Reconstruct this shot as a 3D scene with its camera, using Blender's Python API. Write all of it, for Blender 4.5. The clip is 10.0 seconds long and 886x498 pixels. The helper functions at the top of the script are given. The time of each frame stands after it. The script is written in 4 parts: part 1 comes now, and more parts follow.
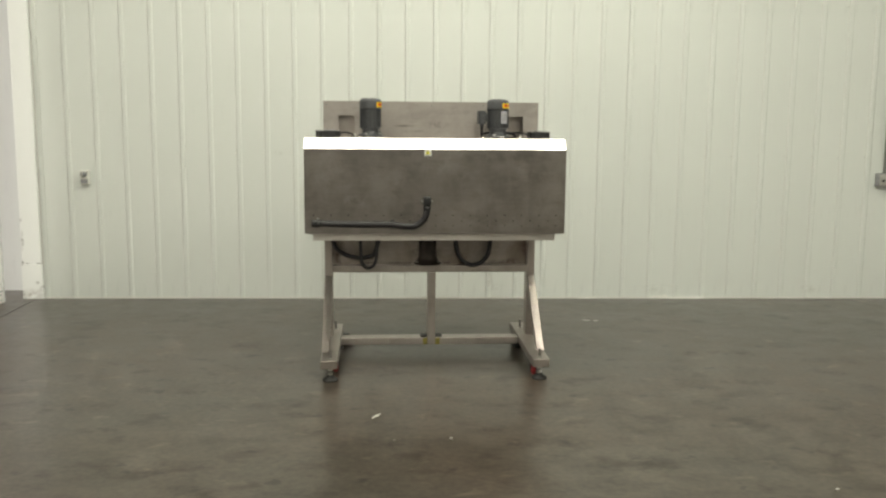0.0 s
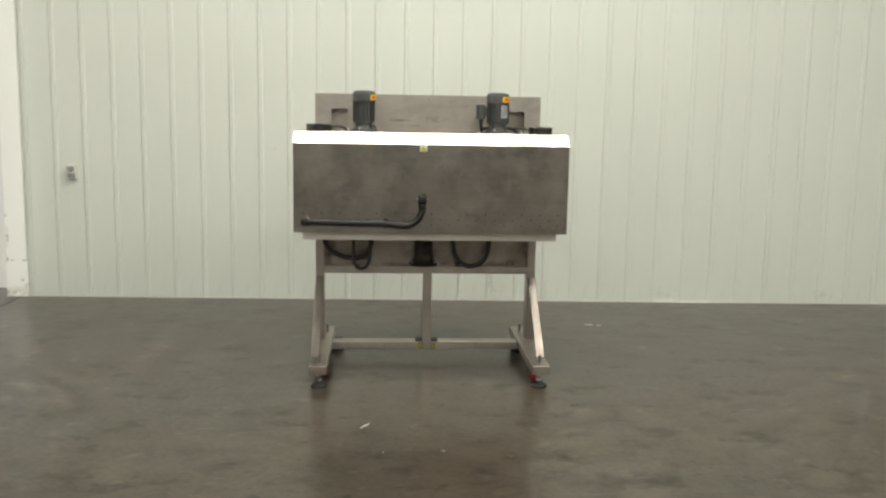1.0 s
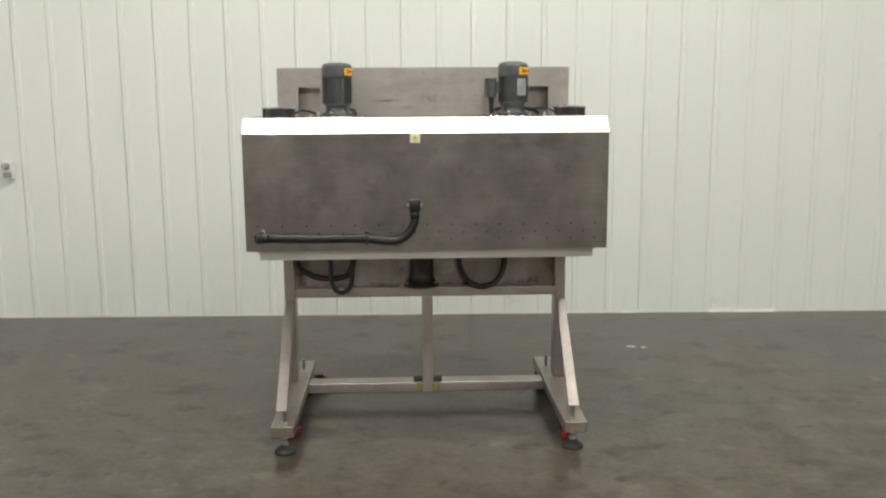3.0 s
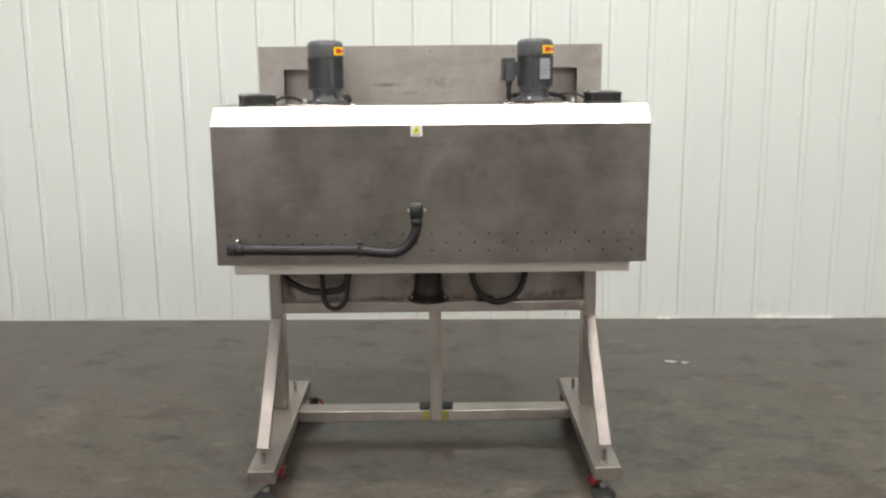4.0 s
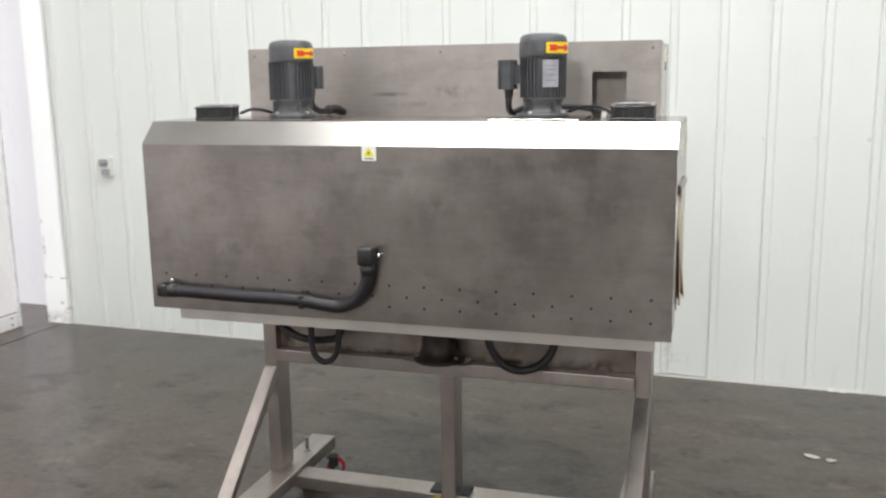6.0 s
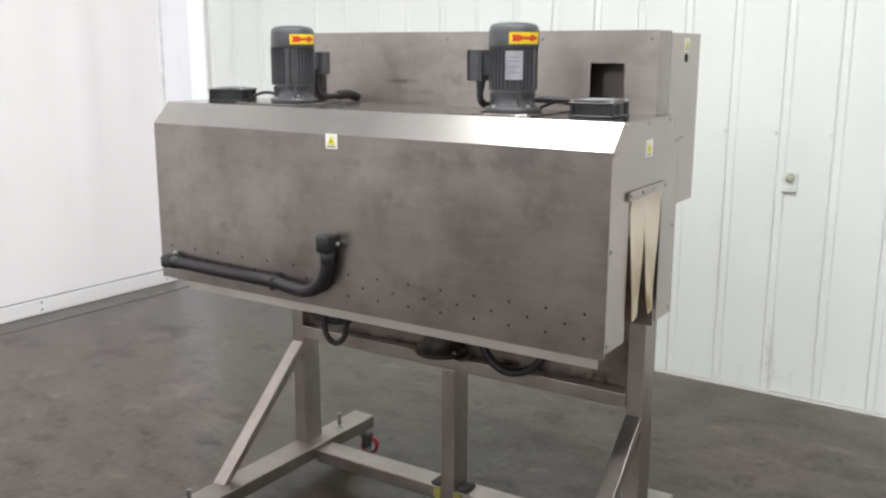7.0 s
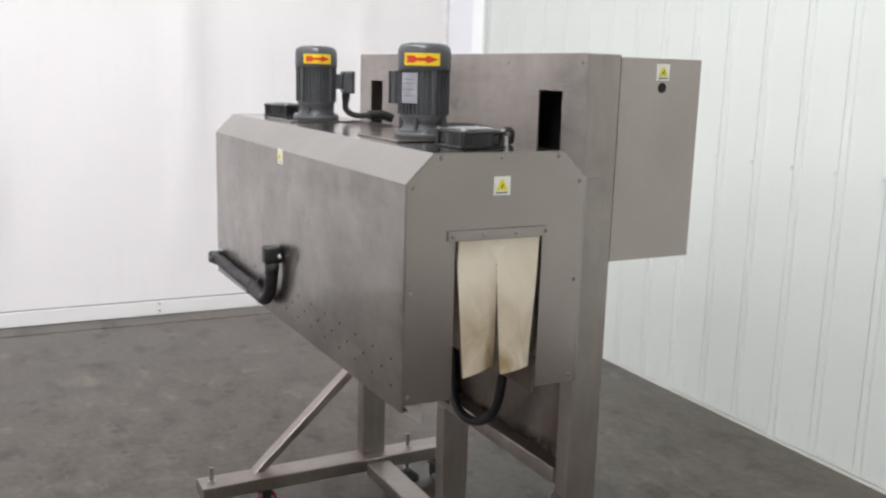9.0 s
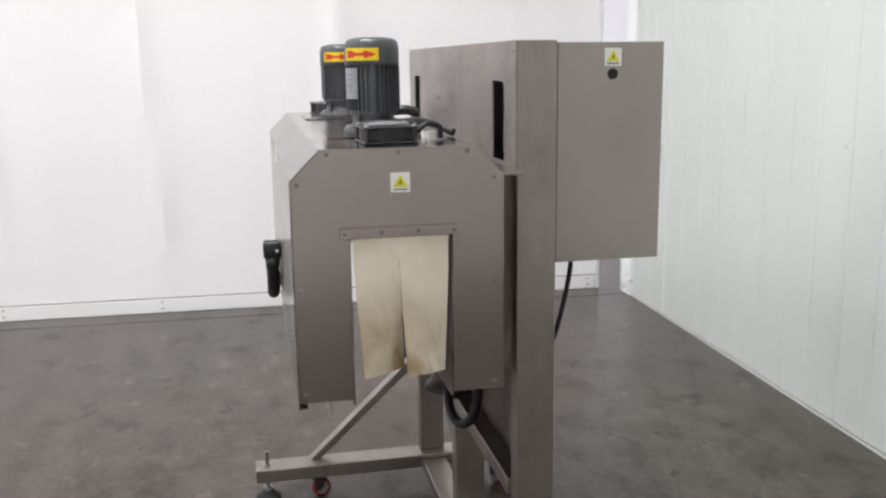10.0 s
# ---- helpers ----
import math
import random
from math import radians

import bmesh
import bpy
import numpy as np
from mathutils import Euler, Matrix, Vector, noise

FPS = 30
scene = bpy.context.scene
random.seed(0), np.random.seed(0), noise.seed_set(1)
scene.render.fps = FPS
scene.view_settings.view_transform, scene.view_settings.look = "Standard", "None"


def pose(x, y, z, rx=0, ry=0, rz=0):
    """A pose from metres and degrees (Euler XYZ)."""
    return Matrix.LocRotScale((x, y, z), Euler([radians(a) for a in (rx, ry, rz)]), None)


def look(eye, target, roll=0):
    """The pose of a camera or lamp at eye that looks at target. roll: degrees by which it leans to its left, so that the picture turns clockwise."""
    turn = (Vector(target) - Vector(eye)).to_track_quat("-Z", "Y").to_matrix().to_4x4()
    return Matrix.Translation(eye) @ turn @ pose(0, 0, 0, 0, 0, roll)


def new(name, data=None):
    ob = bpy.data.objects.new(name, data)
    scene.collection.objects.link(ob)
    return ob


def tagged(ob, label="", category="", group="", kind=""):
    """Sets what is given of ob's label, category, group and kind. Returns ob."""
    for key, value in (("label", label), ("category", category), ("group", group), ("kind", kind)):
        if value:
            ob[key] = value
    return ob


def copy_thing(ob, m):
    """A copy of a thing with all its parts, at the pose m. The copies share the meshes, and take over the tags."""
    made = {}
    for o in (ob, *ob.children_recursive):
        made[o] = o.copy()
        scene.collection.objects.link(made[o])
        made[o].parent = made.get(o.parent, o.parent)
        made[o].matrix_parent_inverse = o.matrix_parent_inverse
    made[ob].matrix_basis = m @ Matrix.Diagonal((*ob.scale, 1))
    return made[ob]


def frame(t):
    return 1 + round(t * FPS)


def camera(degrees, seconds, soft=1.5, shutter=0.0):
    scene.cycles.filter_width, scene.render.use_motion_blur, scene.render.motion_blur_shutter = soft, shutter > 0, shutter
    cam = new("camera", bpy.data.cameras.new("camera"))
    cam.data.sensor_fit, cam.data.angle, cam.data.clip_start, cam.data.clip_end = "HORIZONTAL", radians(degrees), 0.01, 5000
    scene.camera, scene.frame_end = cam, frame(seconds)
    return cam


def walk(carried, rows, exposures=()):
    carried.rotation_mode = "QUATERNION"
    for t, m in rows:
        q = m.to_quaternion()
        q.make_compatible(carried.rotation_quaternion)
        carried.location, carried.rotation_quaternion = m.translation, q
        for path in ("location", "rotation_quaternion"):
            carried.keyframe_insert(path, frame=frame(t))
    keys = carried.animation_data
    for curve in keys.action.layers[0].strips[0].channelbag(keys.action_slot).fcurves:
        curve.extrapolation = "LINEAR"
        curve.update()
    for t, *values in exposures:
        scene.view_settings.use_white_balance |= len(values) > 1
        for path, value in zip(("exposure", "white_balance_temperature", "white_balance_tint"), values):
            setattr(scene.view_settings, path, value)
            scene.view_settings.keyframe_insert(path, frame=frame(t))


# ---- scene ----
cam = camera(51.22, 10.0, soft=2.3, shutter=0.35)
PATH = [
    (0, (-0.2, -5.48, 1.592), (-0.112, -3.503, 1.301), 0.5),
    (0.5, (-0.151, -5.417, 1.583), (-0.066, -3.44, 1.292), 1.06),
    (1, (-0.135, -5.216, 1.562), (-0.058, -3.239, 1.269), 1),
    (1.5, (-0.116, -4.94, 1.564), (-0.048, -2.964, 1.26), 0.68),
    (2, (-0.054, -4.603, 1.562), (0.01, -2.621, 1.299), 0.6),
    (2.5, (-0.037, -4.27, 1.557), (0.004, -2.289, 1.287), 0.06),
    (2.7, (-0.02, -4.132, 1.557), (0.026, -2.154, 1.26), -0.19),
    (3.8, (0.097, -3.418, 1.603), (0.041, -1.458, 1.206), -0.6),
    (4, (0.105, -3.283, 1.586), (0.066, -1.322, 1.195), -0.52),
    (4.5, (0.227, -3.0, 1.576), (0.159, -1.039, 1.185), -0.08),
    (5, (0.416, -2.746, 1.573), (0.201, -0.795, 1.19), -0.38),
    (5.5, (0.674, -2.541, 1.573), (0.259, -0.62, 1.202), -0.78),
    (6.8, (1.517, -2.03, 1.59), (0.499, -0.359, 1.179), -0.17),
    (7, (1.655, -1.937, 1.609), (0.548, -0.326, 1.187), 0.15),
    (7.5, (1.902, -1.689, 1.598), (0.592, -0.236, 1.187), 0.13),
    (8, (2.156, -1.422, 1.609), (0.676, -0.13, 1.235), -0.43),
    (8.5, (2.367, -1.107, 1.614), (0.724, -0.035, 1.225), -0.41),
    (9, (2.519, -0.754, 1.612), (0.761, 0.121, 1.234), 1.63),
    (9.3, (2.62, -0.526, 1.613), (0.781, 0.169, 1.245), 0.73),
    (9.5, (2.667, -0.372, 1.621), (0.8, 0.241, 1.25), 0.55),
    (10, (2.705, 0.003, 1.617), (0.775, 0.345, 1.221), -0.79),
]
EXPOSURES = [(0.0, -0.28, 7330, 7.5), (1.5, -0.26, 7090, 9.5), (2.5, -0.23, 6880, 11), (4.5, 0.1, 6600, 16), (7.0, 0.18, 6280, 17), (10.0, -0.02, 6250, 18)]
walk(cam, [(t, look(eye, target, roll)) for t, eye, target, roll in PATH], EXPOSURES)


# ---- world and light ----
world = bpy.data.worlds.new("world")
world.use_nodes = True
world.node_tree.nodes["Background"].inputs[0].default_value = (0.75, 0.8, 0.85, 1)
world.node_tree.nodes["Background"].inputs[1].default_value = 0.05
scene.world = world

ROOM_W, ROOM_E, ROOM_N, ROOM_S, ROOM_H = -3.529, 5.6, 2.409, -20.0, 6.0
LAMP_POWER, ROW_POWER, FAR_POWER, EAST_POWER = 38.0, 66.0, 235.0, 150.0
# overhead row fits the slope's reflection, far ones a shadow; the rest are fill
LAMP_SPOTS = [(x, -0.4) for x in (-0.85, 0.5, 1.85)] + [(-2.1, y) for y in (-2.2, -4.4, -6.6)] + [(1.8, -6.2), (4.4, -4.4)] + [(0.4, y) for y in (-11.6, -13.4, -15.2)] + [(3.6, -9.6)] + [(2.2, -8.6)]

# unseen lamps added in the next bay, to brighten sheeting and recess
NEXT_W = -14.0
NEXT_SPOTS = [(-9.3, y) for y in (-6.5, -3.2, 0.1)]
NEXT_POWER = 440.0
for x, y in LAMP_SPOTS + NEXT_SPOTS:
    lamp = bpy.data.lights.new("unseen_light", "AREA")
    lamp.shape, lamp.size, lamp.size_y = "RECTANGLE", 1.22, 0.4
    power = NEXT_POWER if x < ROOM_W else ROW_POWER if y > -1.0 else FAR_POWER if y < -10.0 else EAST_POWER if x > 4.0 else LAMP_POWER
    lamp.energy, lamp.color = power, (0.96, 1.0, 0.93) if x > ROOM_W else (1.0, 0.98, 0.99)
    new("unseen_light", lamp).matrix_world = look((x, y, ROOM_H - 0.61), (x, y, 0))


# ---- materials ----
def material(name):
    m = bpy.data.materials.new(name)
    m.use_nodes = True
    t = m.node_tree
    return m, t.nodes, t.links, t.nodes["Principled BSDF"]


def noise_node(n, l, scale, detail=4.0, rough=0.55, stretch=(1, 1, 1), distort=0.0, coords="Object"):
    tc = n.new("ShaderNodeTexCoord")
    mp = n.new("ShaderNodeMapping")
    mp.inputs["Scale"].default_value = stretch
    no = n.new("ShaderNodeTexNoise")
    no.inputs["Scale"].default_value = scale
    no.inputs["Detail"].default_value = detail
    no.inputs["Roughness"].default_value = rough
    no.inputs["Distortion"].default_value = distort
    l.new(tc.outputs[coords], mp.inputs[0])
    l.new(mp.outputs[0], no.inputs["Vector"])
    return no.outputs["Fac"]


def ramp(n, l, fac, stops):
    r = n.new("ShaderNodeValToRGB")
    e = r.color_ramp.elements
    while len(e) < len(stops):
        e.new(0.5)
    for k, (p, c) in enumerate(stops):
        e[k].position = p
        e[k].color = (*c, 1) if len(c) == 3 else c
    l.new(fac, r.inputs[0])
    return r.outputs[0]


def mix(n, l, a, b, fac, mode="MIX"):
    m = n.new("ShaderNodeMix")
    m.data_type = "RGBA"
    m.blend_type = mode
    for s, v in ((m.inputs[0], fac), (m.inputs[6], a), (m.inputs[7], b)):
        if isinstance(v, (int, float)):
            s.default_value = v
        elif isinstance(v, tuple):
            s.default_value = (*v, 1)
        else:
            l.new(v, s)
    return m.outputs[2]


def span(n, l, fac, a, b, lo=0.3, hi=0.7):
    r = n.new("ShaderNodeMapRange")
    r.inputs[1].default_value, r.inputs[2].default_value = lo, hi
    r.inputs[3].default_value, r.inputs[4].default_value = a, b
    l.new(fac, r.inputs[0])
    return r.outputs[0]


def bump(n, l, bsdf, fac, strength, distance):
    b = n.new("ShaderNodeBump")
    b.inputs["Strength"].default_value = strength
    b.inputs["Distance"].default_value = distance
    l.new(fac, b.inputs["Height"])
    l.new(b.outputs[0], bsdf.inputs["Normal"])


def steel(name, dark, light, r0, r1, stretch=(0.15, 1, 1), cloud=3.0, brown=0.0, smears=0.0, film=0.0):
    m, n, l, b = material(name)
    c = noise_node(n, l, cloud, 5, 0.65, (1.1, 1, 0.8), 0.15)
    col = ramp(n, l, c, [(0.33, dark), (0.66, light)])
    fine = noise_node(n, l, 60, 1, 0.5, stretch)
    col = mix(n, l, col, mix(n, l, dark, light, fine), 0.3)
    if smears:
        sm = noise_node(n, l, 9.0, 5, 0.65, (0.55, 1, 1.3), 0.3)
        col = mix(n, l, col, tuple(v * 0.45 for v in dark), span(n, l, sm, 0.0, smears, 0.52, 0.72))
    if brown:
        st = noise_node(n, l, 5.5, 4, 0.6, (1, 1, 0.5), 1.0)
        col = mix(n, l, col, (0.12, 0.075, 0.045), span(n, l, st, 0.0, brown, 0.45, 0.7))
    l.new(col, b.inputs["Base Color"])
    b.inputs["Metallic"].default_value = 1.0
    rn = noise_node(n, l, cloud * 2.6, 4, 0.6, (1.2, 1, 0.6), 0.2)
    l.new(span(n, l, rn, r0, r1), b.inputs["Roughness"])
    bump(n, l, b, fine, 0.06, 0.002)
    b.inputs["Coat Weight"].default_value = film
    b.inputs["Coat Roughness"].default_value = 0.07
    return m


def plain(name, color, rough=0.5, metal=0.0, vary=0.15, scale=18.0, relief=0.0):
    m, n, l, b = material(name)
    f = noise_node(n, l, scale, 4, 0.6)
    lo = tuple(max(0.0, v * (1 - vary)) for v in color)
    hi = tuple(min(1.0, v * (1 + vary)) for v in color)
    l.new(ramp(n, l, f, [(0.3, lo), (0.7, hi)]), b.inputs["Base Color"])
    l.new(span(n, l, f, rough * 0.85, min(1.0, rough * 1.15)), b.inputs["Roughness"])
    b.inputs["Metallic"].default_value = metal
    if relief:
        bump(n, l, b, noise_node(n, l, scale * 6, 3), relief, 0.003)
    return m


STEEL = steel("brushed_steel", (0.205, 0.183, 0.173), (0.355, 0.322, 0.304), 0.278, 0.37, cloud=4.2, smears=0.3, film=0.45)
STEEL_BACK = steel("satin_back_steel", (0.31, 0.28, 0.265), (0.44, 0.405, 0.385), 0.42, 0.52, cloud=4.2, smears=0.25)
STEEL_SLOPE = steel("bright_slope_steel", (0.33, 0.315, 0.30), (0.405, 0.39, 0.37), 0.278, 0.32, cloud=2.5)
STEEL_CLEAN = steel("clean_steel", (0.365, 0.317, 0.299), (0.475, 0.418, 0.396), 0.19, 0.24, cloud=2.0)
STEEL_FRAME = steel("tube_steel", (0.285, 0.25, 0.232), (0.43, 0.388, 0.364), 0.31, 0.42, (1, 1, 0.15), 4.0)
# brown stains over a base darkened for shade inside tunnel and gaps
STEEL_STAINED_SHADED = steel("stained_shaded_steel", (0.17, 0.14, 0.125), (0.34, 0.295, 0.265), 0.36, 0.55, cloud=4.0, brown=0.8)
STEEL_LOW = steel("sheet_with_stains_and_shade", (0.20, 0.175, 0.16), (0.36, 0.32, 0.295), 0.34, 0.46, cloud=3.4, brown=0.6)
STEEL_GLOSS = steel("smooth_steel", (0.36, 0.325, 0.31), (0.50, 0.465, 0.445), 0.11, 0.24, cloud=4.0)
STEEL_DULL = steel("dull_channel_steel", (0.54, 0.51, 0.485), (0.66, 0.63, 0.60), 0.5, 0.62, cloud=4.0)
SCREW = plain("dull_screw", (0.27, 0.26, 0.25), 0.38, 1.0, 0.1)
CHROME = plain("bright_zinc", (0.55, 0.54, 0.52), 0.34, 1.0, 0.1)
BLACK = plain("black_plastic", (0.012, 0.012, 0.013), 0.42, 0.0, 0.3)
HOSE = plain("black_hose", (0.010, 0.008, 0.011), 0.5, 0.0, 0.3, 30)
RUBBER = plain("dark_rubber", (0.025, 0.024, 0.024), 0.75)
# near-black discs of this stand in for the shade inside holes
INSIDE = plain("hole_shade", (0.012, 0.011, 0.011), 0.85)
MOTOR_GREY = plain("grey_motor_paint", (0.064, 0.066, 0.073), 0.38, 0.0, 0.2, 30, 0.1)
RED = plain("red_caster", (0.27, 0.015, 0.02), 0.45)
YELLOW = plain("sticker_yellow", (0.85, 0.60, 0.01), 0.45, 0, 0.05)
ARROW_RED = plain("sticker_red", (0.62, 0.05, 0.01), 0.45, 0, 0.05)
LABEL_WHITE = plain("label_white", (0.82, 0.82, 0.78), 0.45, 0, 0.04)
LABEL_YELLOW = plain("label_yellow", (0.75, 0.68, 0.02), 0.45, 0, 0.05)
LABEL_BLACK = plain("label_black", (0.03, 0.03, 0.02), 0.5)
TAPE = plain("old_yellow_tape", (0.22, 0.185, 0.04), 0.6, 0, 0.4, 40)
PLATE = plain("nameplate_metal", (0.42, 0.42, 0.48), 0.35, 0.7, 0.15, 40)
GREY_BOX = plain("grey_enamel", (0.28, 0.28, 0.29), 0.45)
EDGE = plain("pale_grey_edge", (0.68, 0.69, 0.69), 0.5)
DULL_WHITE = plain("dull_white_plastic", (0.62, 0.645, 0.62), 0.5)
PVC = plain("white_plastic", (0.72, 0.72, 0.68), 0.4)
PAPER = plain("white_scrap", (0.46, 0.45, 0.42), 0.8, 0, 0.35, 60)
FASTENER = plain("painted_fastener", (0.635, 0.65, 0.625), 0.4, 0.0)


def wall_paint(name, color, rough, relief_scale=9.0):
    m, n, l, b = material(name)
    big = noise_node(n, l, 0.8, 3, 0.5)
    small = noise_node(n, l, 14, 5, 0.65, (1, 1, 0.25))
    col = ramp(n, l, big, [(0.3, tuple(v * 0.95 for v in color)), (0.7, color)])
    col = mix(n, l, col, tuple(v * 0.82 for v in color), span(n, l, small, 0.0, 0.45, 0.58, 0.75))
    oi = n.new("ShaderNodeObjectInfo")
    col = mix(n, l, col, tuple(v * 0.93 for v in color), span(n, l, oi.outputs["Random"], 0.0, 0.5, 0, 1))
    l.new(col, b.inputs["Base Color"])
    l.new(span(n, l, small, rough, rough + 0.15), b.inputs["Roughness"])
    bump(n, l, b, noise_node(n, l, relief_scale, 3), 0.05, 0.01)
    return m


WALL = wall_paint("white_wall_panel", (0.72, 0.745, 0.718), 0.32)


def stains(m, colour, spots):
    """Smudges, or painted shade and sheen, with broken edges: (place, half size, depth), in world metres."""
    n, l = m.node_tree.nodes, m.node_tree.links
    where = n.new("ShaderNodeNewGeometry").outputs["Position"]
    grime = noise_node(n, l, 16, 3, 0.6)
    for spot, size, depth in spots:
        off = n.new("ShaderNodeVectorMath")
        off.operation = "SUBTRACT"
        l.new(where, off.inputs[0])
        off.inputs[1].default_value = spot
        rel = n.new("ShaderNodeVectorMath")
        rel.operation = "DIVIDE"
        l.new(off.outputs[0], rel.inputs[0])
        rel.inputs[1].default_value = size
        far = n.new("ShaderNodeVectorMath")
        far.operation = "LENGTH"
        l.new(rel.outputs[0], far.inputs[0])
        amount = n.new("ShaderNodeMath")
        amount.operation = "MULTIPLY"
        l.new(span(n, l, far.outputs["Value"], depth, 0.0, 0.2, 1.0), amount.inputs[0])
        l.new(span(n, l, grime, 0.0, 1.0, 0.4, 0.6), amount.inputs[1])
        paint = n["Principled BSDF"].inputs["Base Color"]
        l.new(mix(n, l, paint.links[0].from_socket, colour, amount.outputs[0]), paint)


stains(WALL, (0.30, 0.28, 0.25), (((0.56, 2.37, 0.17), (0.035, 0.1, 0.2), 0.5), ((0.62, 2.37, 0.10), (0.10, 0.1, 0.035), 0.4), ((2.05, 2.37, 0.08), (0.2, 0.1, 0.06), 0.3),
                                  ((3.4, 2.37, 0.08), (0.14, 0.1, 0.05), 0.35), ((-1.25, 2.37, 1.245), (0.06, 0.1, 0.03), 0.3), ((0.29, 2.37, 0.62), (0.02, 0.1, 0.16), 0.25)))
stains(STEEL_BACK, (0.13, 0.115, 0.11), (((-0.19, 0.513, 1.508), (0.08, 0.1, 0.010), 0.7), ((0.02, 0.513, 1.515), (0.10, 0.1, 0.030), 0.6), ((-0.05, 0.513, 1.475), (0.18, 0.1, 0.014), 0.5)))
# dark patches on the front panel, widest along its top right
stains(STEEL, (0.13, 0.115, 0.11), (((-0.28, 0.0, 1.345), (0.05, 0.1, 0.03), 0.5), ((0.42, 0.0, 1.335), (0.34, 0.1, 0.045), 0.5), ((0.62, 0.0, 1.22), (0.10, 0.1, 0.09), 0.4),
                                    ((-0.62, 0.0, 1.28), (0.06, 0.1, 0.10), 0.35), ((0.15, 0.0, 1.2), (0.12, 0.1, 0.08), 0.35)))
# dried stains along the foot; end and middle patches paint in shade
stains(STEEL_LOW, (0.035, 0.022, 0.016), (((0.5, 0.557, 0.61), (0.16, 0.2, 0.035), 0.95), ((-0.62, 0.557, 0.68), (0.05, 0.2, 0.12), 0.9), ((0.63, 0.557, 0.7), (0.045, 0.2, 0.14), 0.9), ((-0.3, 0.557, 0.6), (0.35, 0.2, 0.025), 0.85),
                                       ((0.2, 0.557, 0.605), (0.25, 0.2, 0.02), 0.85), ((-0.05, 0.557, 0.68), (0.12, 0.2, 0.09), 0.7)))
# paler cloudy patches; the right-hand ones paint in a lighter reflection
stains(STEEL, (0.42, 0.385, 0.365), (((-0.45, 0.0, 1.075), (0.28, 0.1, 0.05), 0.45), ((0.05, 0.0, 1.28), (0.10, 0.1, 0.07), 0.45), ((-0.22, 0.0, 1.2), (0.05, 0.1, 0.09), 0.45), ((0.62, 0.0, 1.05), (0.12, 0.1, 0.14), 0.4),
                                    ((0.30, 0.0, 1.07), (0.10, 0.1, 0.12), 0.35), ((0.5, 0.0, 1.27), (0.07, 0.1, 0.05), 0.4), ((-0.66, 0.0, 1.15), (0.06, 0.1, 0.12), 0.35), ((0.36, 0.0, 0.93), (0.4, 0.1, 0.04), 0.3)))
TRIM = wall_paint("white_trim", (0.78, 0.77, 0.74), 0.4)
COLUMN = wall_paint("scuffed_column_white", (0.92, 0.935, 0.93), 0.4)
# column white toned down and cooled for the shade inside the recess
RECESS = wall_paint("shaded_recess_white", (0.78, 0.805, 0.805), 0.5)
cn, cl = COLUMN.node_tree.nodes, COLUMN.node_tree.links
paint = cn["Principled BSDF"].inputs["Base Color"]
cl.new(mix(cn, cl, paint.links[0].from_socket, (0.22, 0.20, 0.18), span(cn, cl, noise_node(cn, cl, 11, 1, 0.5, (1, 1, 0.5)), 0.0, 0.7, 0.74, 0.82)), paint)
stains(COLUMN, (0.10, 0.09, 0.08), (((-3.41, 2.38, 0.31), (0.02, 0.1, 0.03), 0.9), ((-3.36, 2.38, 0.303), (0.035, 0.1, 0.008), 0.9), ((-3.27, 2.38, 0.303), (0.03, 0.1, 0.008), 0.9), ((-3.29, 2.38, 0.14), (0.02, 0.1, 0.02), 0.9),
                                    ((-3.25, 2.38, 0.09), (0.03, 0.1, 0.03), 0.9), ((-3.41, 2.38, 0.03), (0.03, 0.1, 0.05), 0.95), ((-3.41, 2.38, 0.68), (0.025, 0.1, 0.03), 0.8), ((-3.62, 2.75, 0.31), (0.03, 0.1, 0.05), 0.9), ((-3.4, 2.38, 0.5), (0.02, 0.1, 0.1), 0.6)))
stains(COLUMN, (0.42, 0.40, 0.37), (((-3.33, 2.38, 0.04), (0.12, 0.1, 0.06), 0.8),))
SHEET = wall_paint("white_sheeting", (0.94, 0.925, 0.92), 0.45, 3.0)
# translucent share lets the added next-bay lamps brighten the sheeting
sheet_tree = SHEET.node_tree
glow = sheet_tree.nodes.new("ShaderNodeBsdfTranslucent")
glow.inputs["Color"].default_value = (0.94, 0.925, 0.92, 1)
both = sheet_tree.nodes.new("ShaderNodeMixShader")
both.inputs[0].default_value = 0.4
sheet_tree.links.new(sheet_tree.nodes["Principled BSDF"].outputs[0], both.inputs[1])
sheet_tree.links.new(glow.outputs[0], both.inputs[2])
sheet_tree.links.new(both.outputs[0], sheet_tree.nodes["Material Output"].inputs["Surface"])
RAIL_WHITE = wall_paint("rail_white", (0.92, 0.90, 0.90), 0.4)
# unseen ceiling and south wall, kept dark to limit bounce and reflections
CEILING = wall_paint("dark_ceiling_grey", (0.30, 0.30, 0.30), 0.7)
FAR_WALL = wall_paint("far_wall_grey", (0.20, 0.20, 0.19), 0.7)
SUBFLOOR = plain("rough_concrete", (0.22, 0.22, 0.215), 0.75, 0, 0.2, 9, 0.2)


